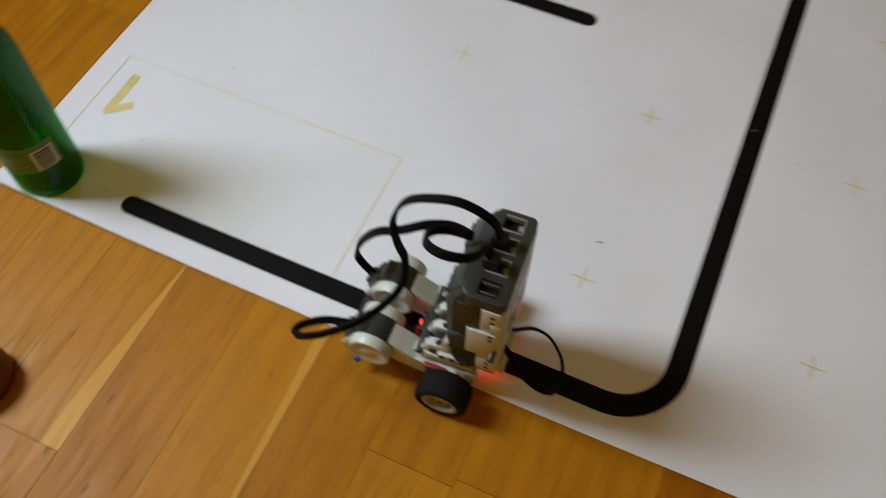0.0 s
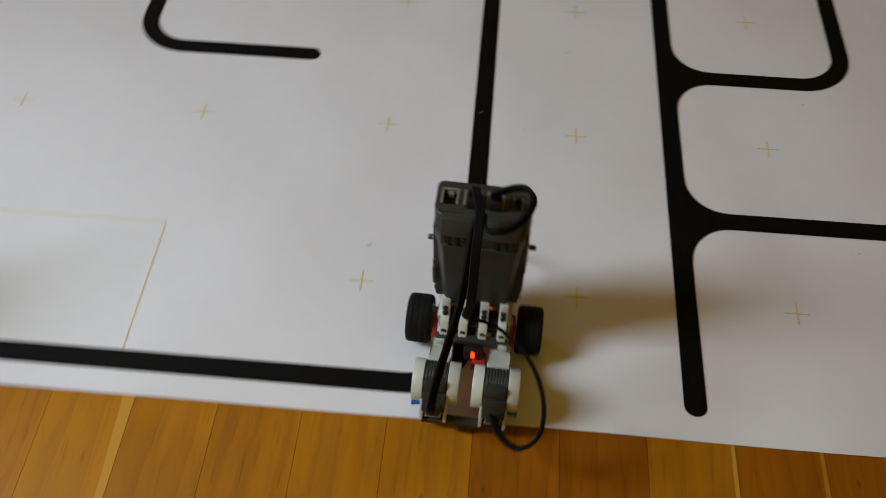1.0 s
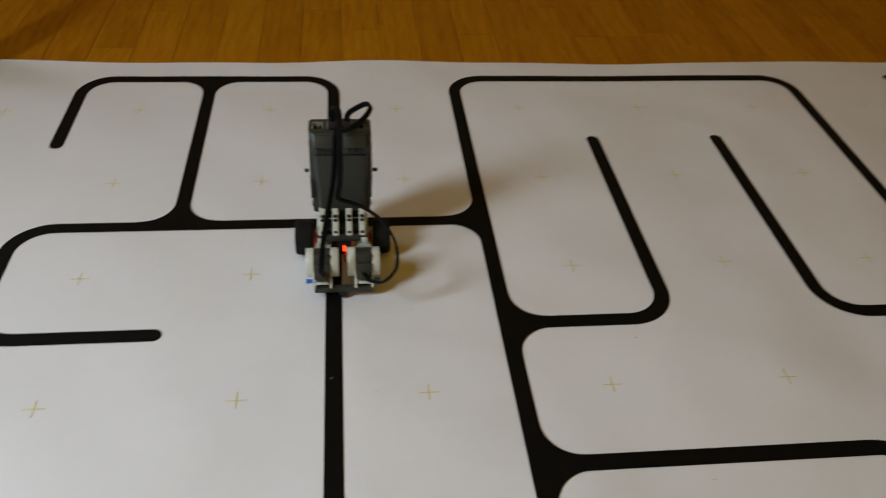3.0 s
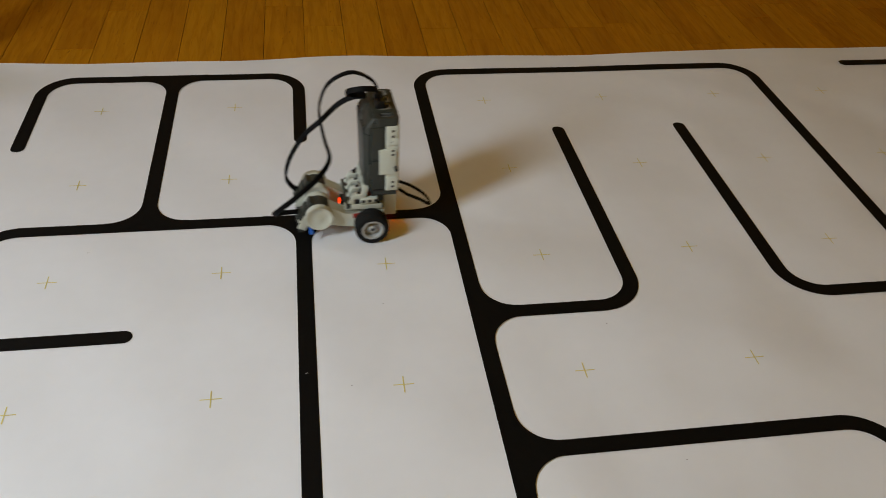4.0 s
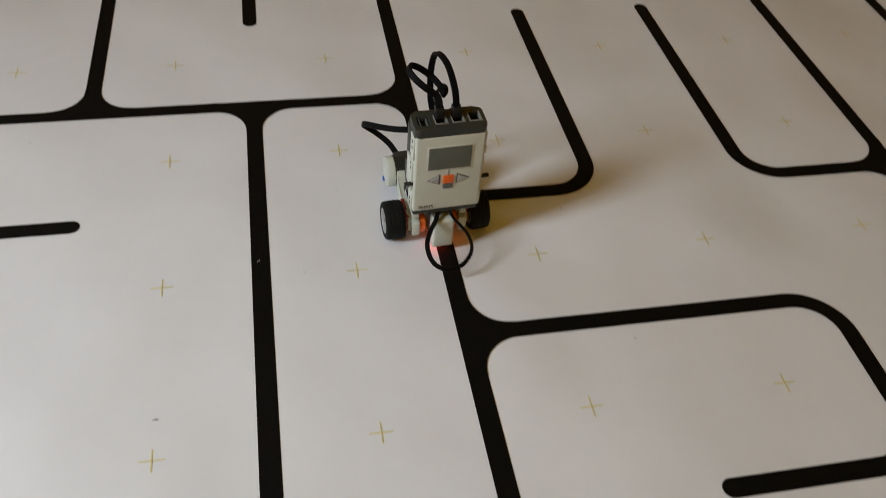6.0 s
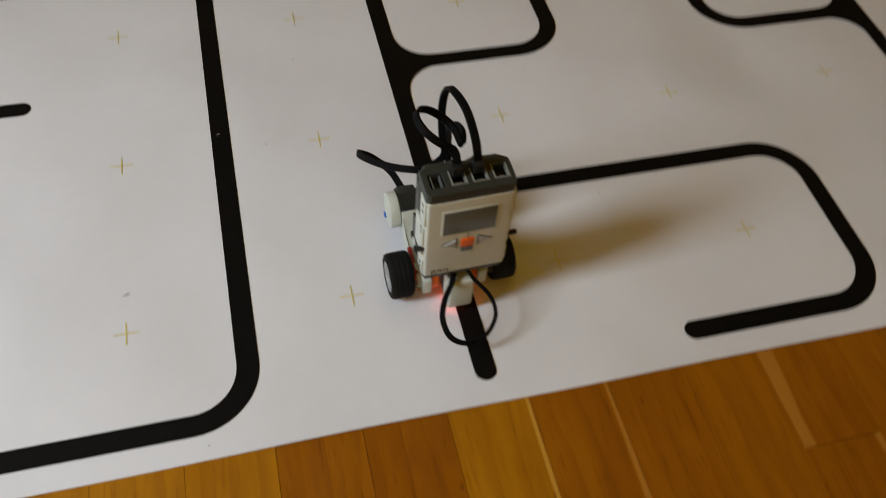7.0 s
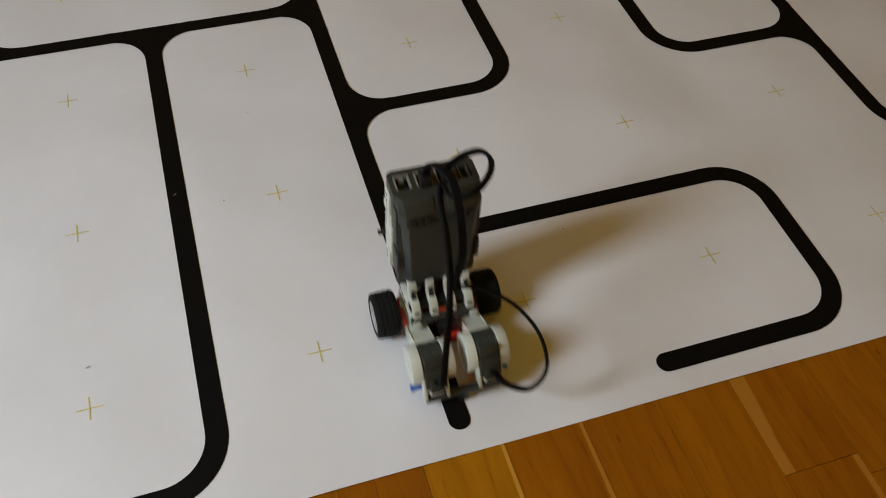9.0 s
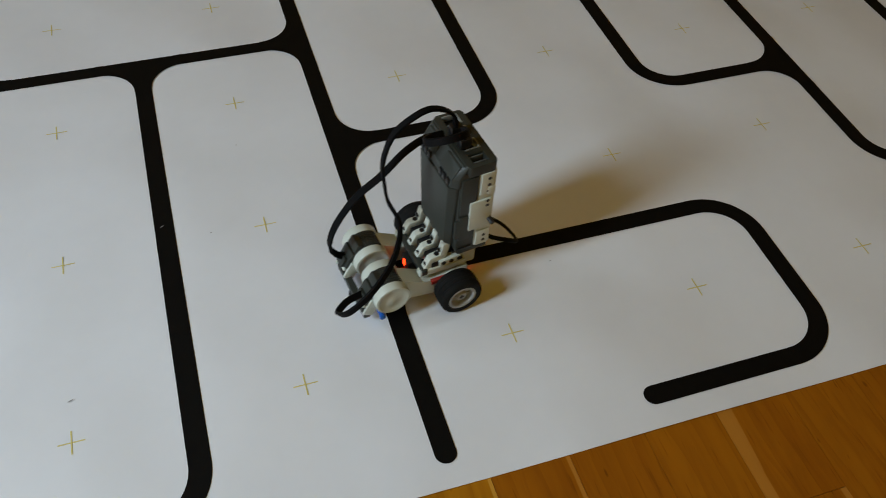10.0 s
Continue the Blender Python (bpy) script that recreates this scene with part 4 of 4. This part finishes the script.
# seconds, x, y, heading in degrees
ROBOT = [
    (0.0, -0.168, -0.007, -86.2), (0.2, -0.111, -0.007, -86.8), (0.5, -0.045, -0.007, -78.9), (0.8, -0.004, 0.020, -28.6), (1.0, 0.008, 0.051, -2.6),
    (1.2, 0.008, 0.101, 0.9), (1.5, 0.009, 0.175, -0.7), (2.5, 0.012, 0.423, -1.0), (3.0, 0.012, 0.543, 0.0), (3.2, 0.012, 0.565, -20.8), (3.5, 0.03, 0.597, -66.0),
    (3.8, 0.052, 0.600, -88.0), (4.3, 0.127, 0.594, -84.1), (4.4, 0.136, 0.592, -90.0), (4.5, 0.158, 0.588, -118.0), (4.6, 0.164, 0.587, -122.0), (4.7, 0.177, 0.583, -142.0), (4.8, 0.184, 0.58, -156.0), (4.9, 0.187, 0.573, -162.0), (5.0, 0.190, 0.562, -170.0), (5.2, 0.191, 0.530, -175.8), (6.3, 0.193, 0.276, -177.1),
    (6.5, 0.191, 0.224, -179.5), (6.8, 0.190, 0.151, -178.7), (7.0, 0.191, 0.101, -178.5), (7.2, 0.191, 0.050, -177.6), (7.3, 0.194, 0.029, -172.0), (7.4, 0.194, 0.011, -161.0),
    (7.5, 0.193, 0.000, -142.0), (7.6, 0.200, -0.002, -117.0), (7.7, 0.208, -0.006, -90.0), (7.8, 0.214, -0.008, -63.0), (7.9, 0.221, -0.005, -37.0), (8.0, 0.226, 0.003, -11.0),
    (8.1, 0.231, 0.015, 14.0), (8.2, 0.225, 0.031, 42.0), (8.3, 0.226, 0.030, 32.0), (8.4, 0.220, 0.030, 24.0), (8.5, 0.215, 0.034, 18.0), (8.7, 0.211, 0.050, -2.0), (9.0, 0.211, 0.108, -1.0),
    (9.2, 0.213, 0.149, -5.0), (9.3, 0.213, 0.158, -15.0), (9.4, 0.215, 0.166, -27.0), (9.5, 0.217, 0.177, -44.5), (9.6, 0.221, 0.181, -57.0), (9.7, 0.228, 0.185, -66.0), (9.8, 0.234, 0.189, -76.0),
    (9.9, 0.243, 0.193, -81.0), (10.0, 0.253, 0.195, -82.0),
]


def motions():
    base = lift(0, 0.5)
    walk(the_robot, [(t, pose(x, y, base, 0, 0, a)) for t, x, y, a in ROBOT])
    times = [k / 10 for k in range(101)]
    col = list(zip(*ROBOT))
    xs, ys, hs = [np.interp(times, col[0], c) for c in col[1:]]
    for ob, side in zip(the_wheels, (-1, 1)):
        turn, rows = 0.0, []
        for k, t in enumerate(times):
            if k:
                h = radians((hs[k] + hs[k - 1]) / 2)
                along = -math.sin(h) * (xs[k] - xs[k - 1]) + math.cos(h) * (ys[k] - ys[k - 1])
                along += side * 0.0475 * radians(hs[k] - hs[k - 1])
                turn -= max(-80.0, min(80.0, math.degrees(along / 0.0216)))
            rows.append((t, pose(0.0475 * side, 0, 0.0216, turn, 0, 0)))
        walk(ob, rows)


motions()
